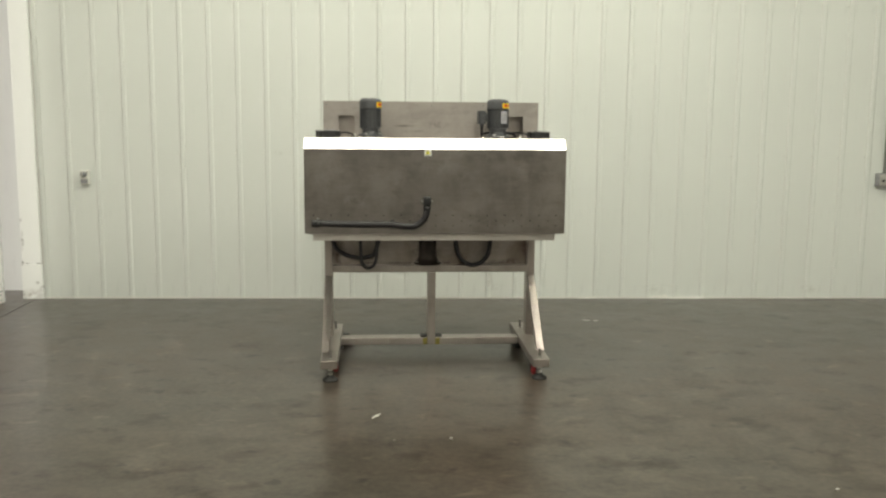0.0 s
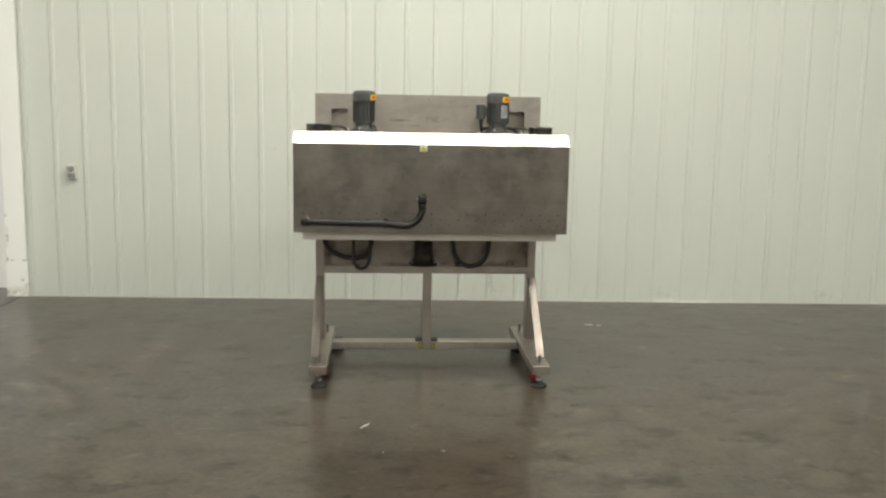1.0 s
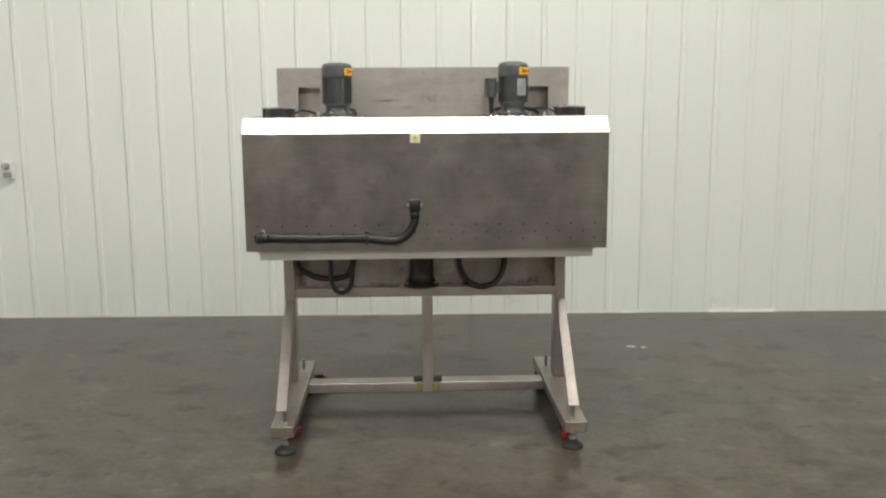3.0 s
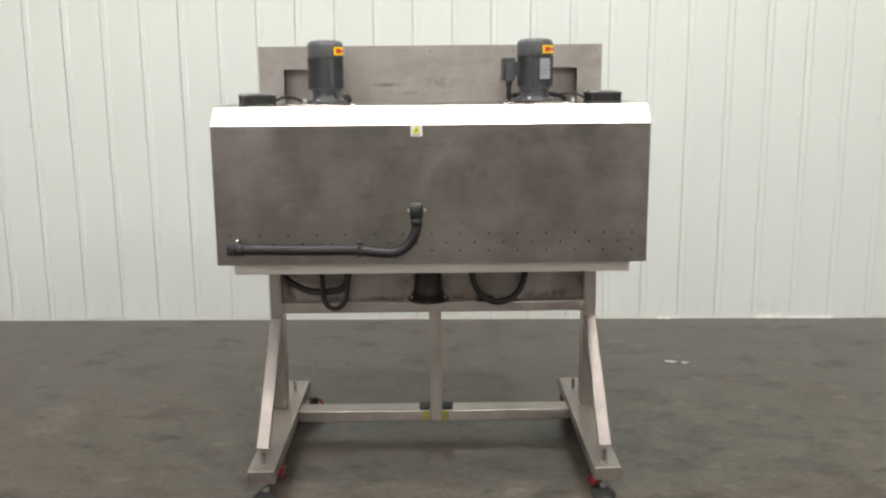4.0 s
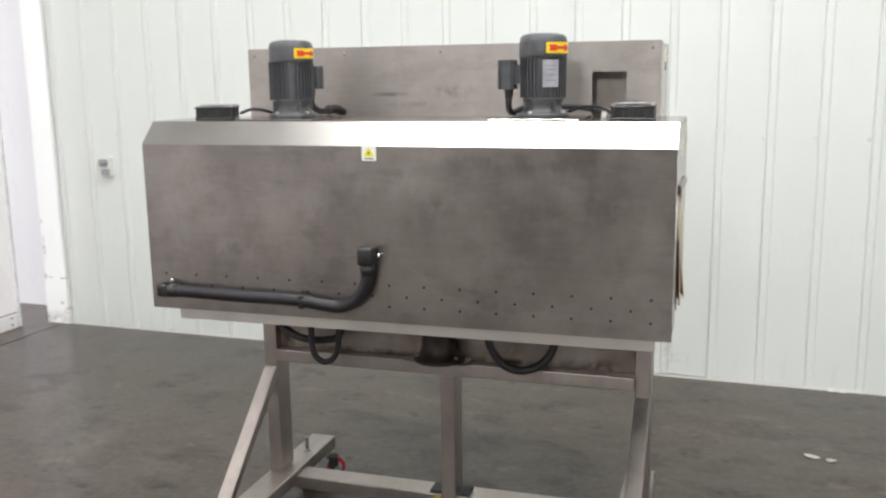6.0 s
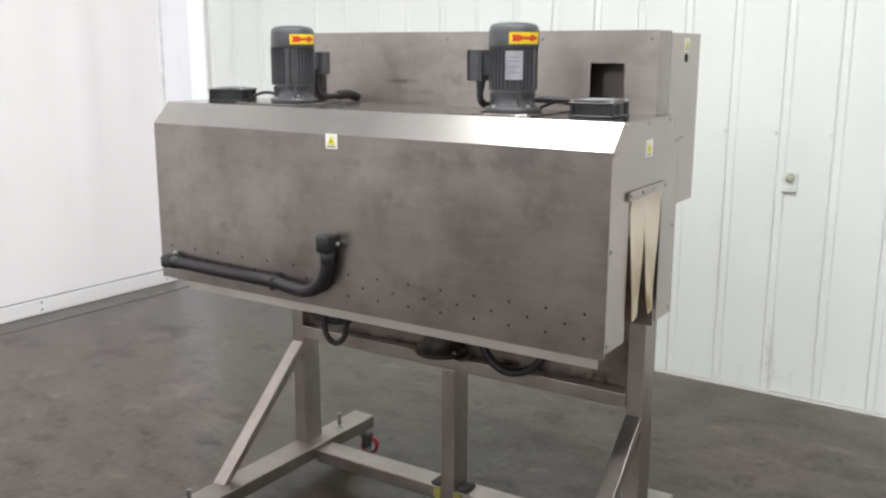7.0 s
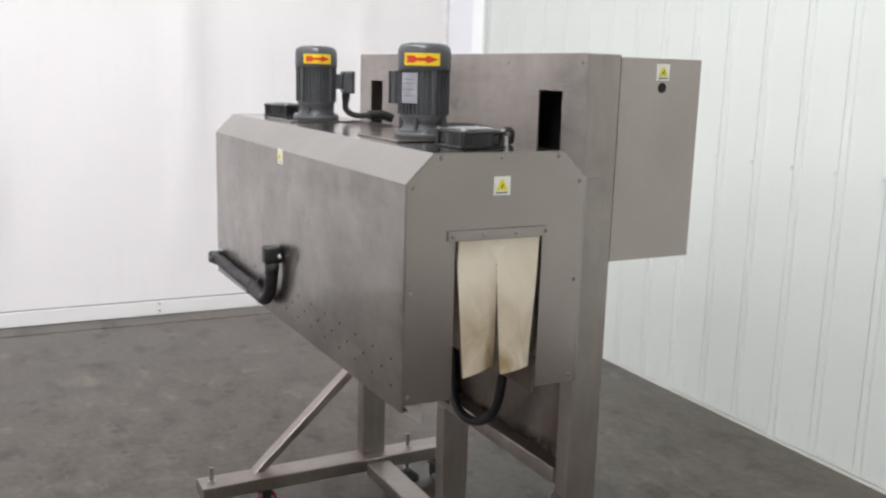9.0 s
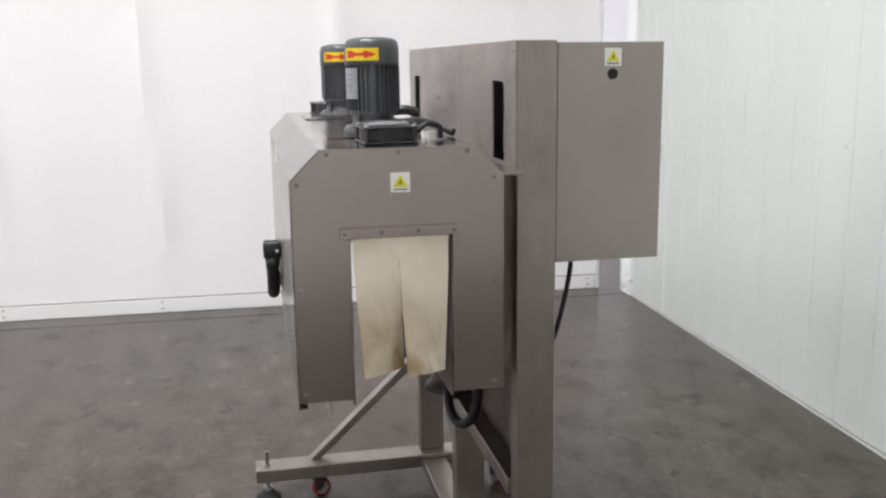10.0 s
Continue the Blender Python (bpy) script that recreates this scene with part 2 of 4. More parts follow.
def concrete():
    m, n, l, b = material("polished_concrete")
    big = noise_node(n, l, 0.7, 3, 0.5, (1, 1, 1), 0.2)
    mid = noise_node(n, l, 2.1, 3, 0.6, (0.9, 1.05, 1), 0.2)
    smear = noise_node(n, l, 6.0, 4, 0.65, (0.8, 1.1, 1), 0.2)
    fine = noise_node(n, l, 30, 3, 0.6)
    spots = noise_node(n, l, 4.0, 4, 0.6, (0.85, 1.1, 1), 0.2)
    specks = noise_node(n, l, 9.0, 2, 0.5, (0.8, 1.0, 1))
    warm = noise_node(n, l, 0.6, 2, 0.5)
    col = ramp(n, l, big, [(0.34, (0.050, 0.045, 0.039)), (0.66, (0.082, 0.075, 0.064))])
    col = mix(n, l, col, ramp(n, l, mid, [(0.36, (0.030, 0.027, 0.023)), (0.66, (0.104, 0.095, 0.081))]), 0.5)
    col = mix(n, l, col, ramp(n, l, smear, [(0.36, (0.023, 0.021, 0.018)), (0.66, (0.116, 0.106, 0.090))]), 0.45)
    col = mix(n, l, col, ramp(n, l, fine, [(0.34, (0.015, 0.014, 0.012)), (0.66, (0.112, 0.104, 0.089))]), 0.3)
    col = mix(n, l, col, (0.022, 0.020, 0.018), span(n, l, spots, 0.0, 0.5, 0.56, 0.68))
    col = mix(n, l, col, (0.010, 0.010, 0.009), span(n, l, specks, 0.0, 0.8, 0.655, 0.73))
    pale = noise_node(n, l, 7.0, 3, 0.6, (0.7, 1.1, 1), 0.4)
    col = mix(n, l, col, (0.165, 0.155, 0.135), span(n, l, pale, 0.0, 0.6, 0.62, 0.74))
    col = mix(n, l, col, (1.0, 0.86, 0.80), span(n, l, warm, 0.3, 1.0, 0.36, 0.60), "MULTIPLY")
    col = mix(n, l, col, (0.85, 0.80, 0.75), 1.0, "MULTIPLY")
    l.new(col, b.inputs["Base Color"])
    worn = n.new("ShaderNodeMath")
    worn.operation = "ADD"
    l.new(span(n, l, mid, 0.0, 0.06, 0.35, 0.65), worn.inputs[0])
    l.new(span(n, l, smear, 0.279, 0.35, 0.38, 0.62), worn.inputs[1])
    l.new(worn.outputs[0], b.inputs["Roughness"])
    sheen = n.new("ShaderNodeMath")
    sheen.operation = "MULTIPLY"
    l.new(span(n, l, smear, 0.3, 0.5, 0.36, 0.64), sheen.inputs[0])
    l.new(span(n, l, spots, 0.66, 0.40, 0.54, 0.70), sheen.inputs[1])
    l.new(sheen.outputs[0], b.inputs["Specular IOR Level"])
    # a thin worn sealer with a clearer shine than the concrete under it
    l.new(span(n, l, smear, 0.24, 0.52, 0.36, 0.64), b.inputs["Coat Weight"])
    b.inputs["Coat Roughness"].default_value = 0.17
    b.inputs["Coat IOR"].default_value = 1.4
    return m


CONCRETE = concrete()


def canvas():
    m, n, l, b = material("cream_canvas")
    g = noise_node(n, l, 9, 4, 0.6, (1, 1, 0.6), 0.5)
    weave = noise_node(n, l, 240, 2, 0.5)
    col = ramp(n, l, g, [(0.3, (0.69, 0.60, 0.475)), (0.7, (0.80, 0.725, 0.605))])
    st = noise_node(n, l, 13, 4, 0.6, (1, 1, 0.5), 0.8)
    tc = n.new("ShaderNodeTexCoord")
    vd = n.new("ShaderNodeVectorMath")
    vd.operation = "DISTANCE"
    l.new(tc.outputs["Object"], vd.inputs[0])
    vd.inputs[1].default_value = (0.78, -0.105, 0.94)
    low = span(n, l, vd.outputs["Value"], 1.0, 0.0, 0.03, 0.23)
    mm = n.new("ShaderNodeMath")
    mm.operation = "MULTIPLY"
    l.new(low, mm.inputs[0])
    l.new(span(n, l, st, 0.25, 1.0, 0.33, 0.64), mm.inputs[1])
    col = mix(n, l, col, (0.25, 0.155, 0.05), mm.outputs[0])
    l.new(col, b.inputs["Base Color"])
    b.inputs["Roughness"].default_value = 0.85
    bump(n, l, b, weave, 0.15, 0.002)
    return m


CANVAS = canvas()
PALE_CANVAS = plain("pale_canvas", (0.80, 0.73, 0.62), 0.85, 0, 0.06, 60)

m_, n_, l_, b_ = material("lamp_diffuser")
b_.inputs["Base Color"].default_value = (0.9, 0.9, 0.88, 1)
b_.inputs["Emission Color"].default_value = (0.97, 1.0, 0.94, 1)
b_.inputs["Emission Strength"].default_value = 12.0
DIFFUSER = m_


# ---- mesh helpers ----
ROOT = {}


def thing(name, at, label, category, group="", kind=""):
    e = new(name)
    e.location = at
    e.empty_display_size = 0.1
    ROOT[e] = Vector(at)
    return tagged(e, label, category, group, kind)


def part(name, bm, mat, parent=None, label="", smooth=False):
    """Links a bmesh, in world places, as one mesh object under its parent."""
    me = bpy.data.meshes.new(name)
    if parent is not None:
        bmesh.ops.translate(bm, verts=bm.verts, vec=-ROOT[parent])
    bm.to_mesh(me)
    bm.free()
    me.materials.append(mat)
    if smooth:
        for p in me.polygons:
            p.use_smooth = True
    ob = new(name, me)
    ob.parent = parent
    if parent is not None:
        ROOT[ob] = ROOT[parent]
    if label:
        tagged(ob, label)
    return ob


def piece(name, mesh, parent, m):
    """One more object on a shared mesh, at the world pose m."""
    ob = new(name, mesh)
    ob.parent = parent
    ob.matrix_basis = Matrix.Translation(-ROOT[parent]) @ m
    return ob


def mesh_of(name, bm, mat, smooth=False):
    me = bpy.data.meshes.new(name)
    bm.to_mesh(me)
    bm.free()
    me.materials.append(mat)
    for p in me.polygons:
        p.use_smooth = smooth
    return me


def box(bm, x0, x1, y0, y1, z0, z1, bevel=0.0, seg=2, m=None):
    r = bmesh.ops.create_cube(bm, size=1.0)
    vs = r["verts"]
    for v in vs:
        v.co = Vector((x0 + (v.co.x + 0.5) * (x1 - x0), y0 + (v.co.y + 0.5) * (y1 - y0), z0 + (v.co.z + 0.5) * (z1 - z0)))
        if m is not None:
            v.co = m @ v.co
    if bevel:
        es = list({e for v in vs for e in v.link_edges})
        bmesh.ops.bevel(bm, geom=es, offset=bevel, segments=seg, profile=0.5, affect="EDGES", clamp_overlap=True)
    return bm


def bx(*a, **k):
    return box(bmesh.new(), *a, **k)


def cyl(bm, p0, p1, r0, r1=None, seg=20, cap=True):
    p0, p1 = Vector(p0), Vector(p1)
    d = p1 - p0
    m = Matrix.Translation((p0 + p1) / 2) @ d.to_track_quat("Z", "Y").to_matrix().to_4x4()
    bmesh.ops.create_cone(bm, cap_ends=cap, segments=seg, radius1=r0, radius2=r0 if r1 is None else r1, depth=d.length, matrix=m)
    return bm


def lathe(bm, profile, centre, seg=32):
    """Turns rows of (radius, z) round the upright through centre."""
    rings = []
    for r, z in profile:
        rings.append([bm.verts.new((centre[0] + r * math.cos(2 * math.pi * k / seg), centre[1] + r * math.sin(2 * math.pi * k / seg), z)) for k in range(seg)])
    for a, b in zip(rings, rings[1:]):
        for k in range(seg):
            bm.faces.new((a[k], a[(k + 1) % seg], b[(k + 1) % seg], b[k]))
    bm.faces.new(rings[-1])
    bm.faces.new(list(reversed(rings[0])))
    return bm


def smooth_line(points, steps=8):
    pts = [Vector(p) for p in points]
    out = []
    for k in range(len(pts) - 1):
        a = pts[max(k - 1, 0)]
        b, c = pts[k], pts[k + 1]
        d = pts[min(k + 2, len(pts) - 1)]
        for s in range(steps):
            u = s / steps
            out.append(0.5 * ((2 * b) + (c - a) * u + (2 * a - 5 * b + 4 * c - d) * u * u + (3 * b - a - 3 * c + d) * u ** 3))
    out.append(pts[-1])
    return out


def hose(bm, points, r, seg=12, steps=8):
    """A round hose along a smooth line through the points."""
    line = smooth_line(points, steps)
    rings = []
    up = Vector((0.02, 0.1, 1)).normalized()
    for k, p in enumerate(line):
        d = (line[min(k + 1, len(line) - 1)] - line[max(k - 1, 0)]).normalized()
        side = d.cross(up)
        if side.length < 0.15:
            side = d.cross(Vector((1, 0, 0)))
        side.normalize()
        top = side.cross(d).normalized()
        if rings:
            side = (last - d * last.dot(d)).normalized()
            top = side.cross(d).normalized()
        last = side
        rings.append([bm.verts.new(p + r * (math.cos(2 * math.pi * s / seg) * side + math.sin(2 * math.pi * s / seg) * top)) for s in range(seg)])
    for a, b in zip(rings, rings[1:]):
        for s in range(seg):
            bm.faces.new((a[s], a[(s + 1) % seg], b[(s + 1) % seg], b[s]))
    bm.faces.new(rings[-1])
    bm.faces.new(list(reversed(rings[0])))
    bmesh.ops.recalc_face_normals(bm, faces=bm.faces)
    return bm


def extrude_yz(bm, outline, x0, x1):
    """A prism along x from an outline of (y, z)."""
    a = [bm.verts.new((x0, y, z)) for y, z in outline]
    b = [bm.verts.new((x1, y, z)) for y, z in outline]
    k = len(outline)
    for i in range(k):
        bm.faces.new((a[i], a[(i + 1) % k], b[(i + 1) % k], b[i]))
    bm.faces.new(a)
    bm.faces.new(b)
    bmesh.ops.recalc_face_normals(bm, faces=bm.faces)
    return bm


def tube_between(bm, p0, p1, w, h, bevel=0.004):
    """A square tube from p0 to p1 in a plane of constant x: w along x, h across."""
    p0, p1 = Vector(p0), Vector(p1)
    d = p1 - p0
    m = Matrix.Translation((p0 + p1) / 2) @ Matrix.Rotation(math.atan2(d.z, d.y), 4, "X")
    box(bm, -w / 2, w / 2, -d.length / 2, d.length / 2, -h / 2, h / 2, bevel, 2, m)
    return bm


# ---- setting ----
floor = tagged(part("floor", bx(NEXT_W - 0.2, ROOM_E + 0.3, ROOM_S - 0.3, ROOM_N + 0.9, -0.25, -0.03), SUBFLOOR),
               "worn polished grey concrete floor with dark stains", "floor", kind="structure")
ROOT[floor] = Vector((0, 0, 0))
part("slab", bx(-3.3, ROOM_E + 0.25, ROOM_S - 0.25, ROOM_N + 0.85, -0.03, 0.0), CONCRETE, floor)
part("slab", bx(NEXT_W - 0.15, -3.31, ROOM_S - 0.25, ROOM_N + 0.85, -0.03, 0.0), CONCRETE, floor)

wall_north = tagged(part("wall_north", bx(-3.4, ROOM_E + 0.3, ROOM_N + 0.004, ROOM_N + 0.2, 0.0, ROOM_H), TRIM),
                    "white ribbed sheet metal wall with fastener rows", "wall", kind="structure")
ROOT[wall_north] = Vector((0, 0, 0))
# east wall is unseen; white and near to suit the end panel's reflection
tagged(part("wall_east", bx(ROOM_E, ROOM_E + 0.2, ROOM_S, ROOM_N, 0.0, ROOM_H), TRIM), "plain white wall", "wall", kind="structure")
tagged(part("wall_south", bx(NEXT_W, ROOM_E, ROOM_S - 0.2, ROOM_S, 0.0, ROOM_H), FAR_WALL), "plain grey wall far behind, out of view", "wall", kind="structure")
tagged(part("wall_west", bx(NEXT_W - 0.2, NEXT_W, ROOM_S, ROOM_N + 0.34, 0.0, ROOM_H), TRIM), "plain white wall closing the next bay, out of view", "wall", kind="structure")
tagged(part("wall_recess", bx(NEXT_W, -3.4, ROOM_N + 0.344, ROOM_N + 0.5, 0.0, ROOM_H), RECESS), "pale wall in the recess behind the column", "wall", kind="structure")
tagged(part("ceiling", bx(NEXT_W - 0.2, ROOM_E + 0.2, ROOM_S - 0.2, ROOM_N + 0.5, ROOM_H, ROOM_H + 0.2), CEILING), "plain grey ceiling, out of view", "ceiling", kind="structure")

# ribbed cladding: one sheet with one rib, repeated
RIB0, PITCH = -2.984, 0.2354


def cladding():
    bm = bmesh.new()
    h = 0.0064
    prof = [(-0.022, 0), (-0.014, h), (0.014, h), (0.022, 0), (PITCH - 0.0245, 0)]
    back = 0.003
    rows = []
    for z in (0.012, ROOM_H - 0.01):
        rows.append([bm.verts.new((x, -y - back, z)) for x, y in prof])
    for i in range(len(prof) - 1):
        bm.faces.new((rows[0][i], rows[0][i + 1], rows[1][i + 1], rows[1][i]))
    r = bmesh.ops.extrude_face_region(bm, geom=bm.faces[:])
    bmesh.ops.translate(bm, verts=[v for v in r["geom"] if isinstance(v, bmesh.types.BMVert)], vec=(0, 0.002, 0))
    bmesh.ops.recalc_face_normals(bm, faces=bm.faces)
    return mesh_of("wall_panel", bm, WALL)


panel_mesh = cladding()
rib_count = int((ROOM_E - RIB0) / PITCH)
for k in range(-1, rib_count):
    piece("wall_panel", panel_mesh, wall_north, pose(RIB0 + k * PITCH, ROOM_N, 0))

bm = bmesh.new()
cyl(bm, (0, 0, 0), (0, -0.003, 0), 0.009, 0.008, 10)
cyl(bm, (0, -0.003, 0), (0, -0.0055, 0), 0.005, 0.004, 6)
fastener_mesh = mesh_of("fastener", bm, FASTENER)
for k in range(-1, 34):
    for z in (1.24, 2.51):
        piece("fastener", fastener_mesh, wall_north, pose(RIB0 + k * PITCH - 0.035, ROOM_N - 0.005, z))
tagged(part("baseboard", bx(-3.26, ROOM_E, ROOM_N - 0.019, ROOM_N - 0.015, 0.0, 0.011), TRIM), "thin white metal flashing at the wall foot", "trim", kind="structure")

# corner column and sheeting on the west side
column = tagged(part("column", bx(-3.414, -3.252, ROOM_N - 0.03, ROOM_N + 0.003, 0.03, ROOM_H, 0.006), COLUMN), "scuffed white steel column at the corner", "column", kind="structure")
tagged(part("column_foot", bx(-3.418, -3.246, ROOM_N - 0.034, ROOM_N + 0.002, 0.0, 0.295, 0.003), COLUMN), "white bolted column foot plate", "trim", kind="structure")


def sheeting():
    """A hung sheet with soft folds and thickness."""
    bm = bmesh.new()
    ny, nz = 300, 40
    y0, y1, z0, z1 = ROOM_S, 2.215, 0.104, ROOM_H - 0.02
    grid = []
    for i in range(ny + 1):
        y = y0 + (y1 - y0) * i / ny
        col = []
        for j in range(nz + 1):
            z = z0 + (z1 - z0) * j / nz
            hang = min(1.0, (z - z0) / 0.6)
            d = 0.030 * noise.noise((y * 1.3, z * 0.25, 3.0)) + 0.022 * noise.noise((y * 4.0 + z * 0.5, z * 0.6, 8.0)) + 0.006 * noise.noise((y * 9, z * 1.2, 1.0))
            for at, lean, wide, high in ((-0.72, 0.06, 0.05, 0.055), (1.6, 0.0, 0.06, 0.035), (0.35, -0.04, 0.08, 0.04), (-1.75, 0.03, 0.06, 0.05), (0.95, 0.05, 0.04, 0.025)):
                d += high * math.exp(-((y - at + lean * z) / wide) ** 2)
            col.append(bm.verts.new((ROOM_W + 0.012 + d * hang, y, z)))
        grid.append(col)
    for i in range(ny):
        for j in range(nz):
            bm.faces.new((grid[i][j], grid[i + 1][j], grid[i + 1][j + 1], grid[i][j + 1]))
    bm.normal_update()
    bmesh.ops.solidify(bm, geom=bm.faces[:], thickness=0.004)
    bmesh.ops.split_edges(bm, edges=[e for e in bm.edges if len(e.link_faces) == 2 and e.calc_face_angle(0) > 0.8])
    return bm


curtain = thing("sheet_curtain", (ROOM_W, -5.0, 0.0), "white plastic sheeting hung as a wall with a white base rail", "curtain", kind="structure")
part("sheet", sheeting(), SHEET, curtain, smooth=True)
rail = part("base_rail", bx(ROOM_W - 0.04, ROOM_W + 0.02, ROOM_S, 2.212, 0.0, 0.096, 0.006), RAIL_WHITE, curtain)
# grey strip stands in for the shadow gap between sheet and rail
part("shadow_strip", bx(ROOM_W - 0.035, ROOM_W + 0.0165, ROOM_S, 2.212, 0.0962, 0.103), GREY_BOX, curtain, "thin grey strip standing for the shadow line above the rail")
bm = bmesh.new()
cyl(bm, (0, 0, 0), (0.006, 0, 0), 0.008, 0.006, 8)
bolt_mesh = mesh_of("rail_bolt", bm, GREY_BOX)
for y in (2.16, 1.2, 0.2, -0.8, -1.8, -2.8):
    for z in (0.03, 0.075):
        piece("rail_bolt", bolt_mesh, rail, pose(ROOM_W + 0.019, y, z))
part("edge_strip", bx(ROOM_W - 0.03, ROOM_W + 0.02, 2.222, 2.245, 0.0, ROOM_H - 0.02, 0.003), EDGE, curtain, "thin pale edge post of the sheeting")


# ---- ceiling lights, out of view and partly added as fill ----
def ceiling_light():
    top = thing("ceiling_light", (0, 0, ROOM_H - 0.6), "long white high-bay light, out of view, placed to light the room", "ceiling light", "ceiling lights")
    z = ROOM_H - 0.6
    part("housing", bx(-0.66, 0.66, -0.24, 0.24, z + 0.012, z + 0.075, 0.01), TRIM, top)
    part("diffuser", bx(-0.62, 0.62, -0.2, 0.2, z, z + 0.01), DIFFUSER, top)
    for x in (-0.5, 0.5):
        part("hanger", cyl(bmesh.new(), (x, 0, z + 0.07), (x, 0, ROOM_H), 0.006, seg=8), GREY_BOX, top)
    return top


first = ceiling_light()
for k, (x, y) in enumerate(LAMP_SPOTS + NEXT_SPOTS):
    m = Matrix.Translation((x, y, ROOM_H - 0.6))
    if k == 0:
        first.matrix_basis = m
    else:
        copy_thing(first, m)


# ---- small fittings on the wall ----
def wall_switch():
    t = thing("wall_switch", (-2.855, ROOM_N, 1.03), "grey wall switch box with a round knob above a small plate", "switch")
    part("back_box", bx(-2.890, -2.820, ROOM_N - 0.045, ROOM_N - 0.004, 0.977, 1.094, 0.006), PVC, t)
    part("plate", bx(-2.883, -2.827, ROOM_N - 0.049, ROOM_N - 0.044, 0.984, 1.021, 0.002), GREY_BOX, t)
    part("knob", cyl(bmesh.new(), (-2.857, ROOM_N - 0.044, 1.061), (-2.857, ROOM_N - 0.085, 1.064), 0.024, 0.018), GREY_BOX, t, "round grey knob", True)
    part("lever", bx(-2.863, -2.851, ROOM_N - 0.1, ROOM_N - 0.084, 1.039, 1.087, 0.003), CHROME, t)


wall_switch()


def thermostat():
    x, z = 0.588, 1.018
    t = thing("wall_control", (x, ROOM_N, z), "pale wall control with a round dial and a slotted plate", "wall control")
    part("back_box", bx(x - 0.036, x + 0.036, ROOM_N - 0.009, ROOM_N - 0.0035, z - 0.045, z + 0.046, 0.003), DULL_WHITE, t)
    part("dial", cyl(bmesh.new(), (x + 0.002, ROOM_N - 0.009, z + 0.024), (x + 0.002, ROOM_N - 0.022, z + 0.024), 0.02, 0.016), plain("pale_green", (0.42, 0.43, 0.33), 0.4), t, "pale green dial", True)
    # grey strip beside the dial stands in for its shadow
    part("dial_shade", bx(x - 0.034, x - 0.02, ROOM_N - 0.0125, ROOM_N - 0.0085, z + 0.002, z + 0.03, 0.002), EDGE, t)
    part("top_edge", bx(x - 0.03, x + 0.034, ROOM_N - 0.012, ROOM_N - 0.0085, z + 0.046, z + 0.05, 0.001), EDGE, t)
    part("slot", bx(x - 0.028, x + 0.024, ROOM_N - 0.0115, ROOM_N - 0.0085, z - 0.022, z - 0.014, 0.001), EDGE, t)
    part("ledge", bx(x - 0.034, x + 0.034, ROOM_N - 0.0125, ROOM_N - 0.0085, z - 0.044, z - 0.039, 0.001), GREY_BOX, t)


thermostat()


def junction():
    x, z = 3.978, 1.052
    t = thing("junction_box", (x, ROOM_N, z), "grey metal junction box with a conduit running up the wall", "junction box")
    part("housing", bx(x - 0.067, x + 0.067, ROOM_N - 0.075, ROOM_N - 0.004, z - 0.055, z + 0.055, 0.006), GREY_BOX, t)
    part("cover", bx(x - 0.06, x + 0.06, ROOM_N - 0.08, ROOM_N - 0.0745, z - 0.048, z + 0.048, 0.003), CHROME, t)
    part("toggle", cyl(bmesh.new(), (x - 0.033, ROOM_N - 0.08, z - 0.01), (x - 0.033, ROOM_N - 0.1, z), 0.008), BLACK, t)
    part("conduit", cyl(bmesh.new(), (x - 0.005, ROOM_N - 0.04, z + 0.05), (x - 0.005, ROOM_N - 0.04, ROOM_H), 0.013, seg=14), CHROME, t, "", True)


junction()


def scrap(at, size, turn, name="paper_scrap"):
    """A flat torn flake with curled corners."""
    bm = bmesh.new()
    k = 9
    ring = []
    for i in range(k):
        a = 2 * math.pi * i / k
        r = 0.6 + 0.4 * random.random()
        ring.append(bm.verts.new((size[0] / 2 * r * math.cos(a), size[1] / 2 * r * math.sin(a), 0.002 + 0.006 * random.random())))
    c = bm.verts.new((0, 0, 0.002))
    for i in range(k):
        bm.faces.new((c, ring[i], ring[(i + 1) % k]))
    bm.normal_update()
    bmesh.ops.solidify(bm, geom=bm.faces[:], thickness=0.0015)
    bmesh.ops.transform(bm, matrix=pose(at[0], at[1], 0.001, 0, 0, turn), verts=bm.verts)
    return tagged(part(name, bm, PAPER), "small torn white scrap lying on the concrete", "scrap", "floor scraps")


for at, size, turn in [((-0.338, -0.768), (0.10, 0.025), 62), ((0.041, -1.108), (0.025, 0.012), 10), ((-0.238, -1.127), (0.012, 0.010), 0),
                       ((1.235, 1.51), (0.08, 0.035), -20), ((1.305, 1.49), (0.05, 0.03), 30), ((1.672, -1.77), (0.03, 0.012), 15)]:
    scrap(at, size, turn)

# bent flashing at the wall foot
for x0, x1, h in ((1.345, 1.49, 0.022), (1.965, 2.12, 0.04), (2.13, 2.44, 0.02)):
    bm = bmesh.new()
    k = 12
    lo, hi = [], []
    for i in range(k + 1):
        x = x0 + (x1 - x0) * i / k
        lo.append(bm.verts.new((x, ROOM_N - 0.024 - 0.012 * random.random(), 0.002)))
        hi.append(bm.verts.new((x, ROOM_N - 0.02 - 0.004 * random.random(), h * (0.35 + 0.65 * random.random()))))
    for i in range(k):
        bm.faces.new((lo[i], lo[i + 1], hi[i + 1], hi[i]))
    bm.normal_update()
    bmesh.ops.solidify(bm, geom=bm.faces[:], thickness=0.002)
    tagged(part("trim", bm, TRIM), "bent torn piece of white wall flashing", "trim", kind="structure")


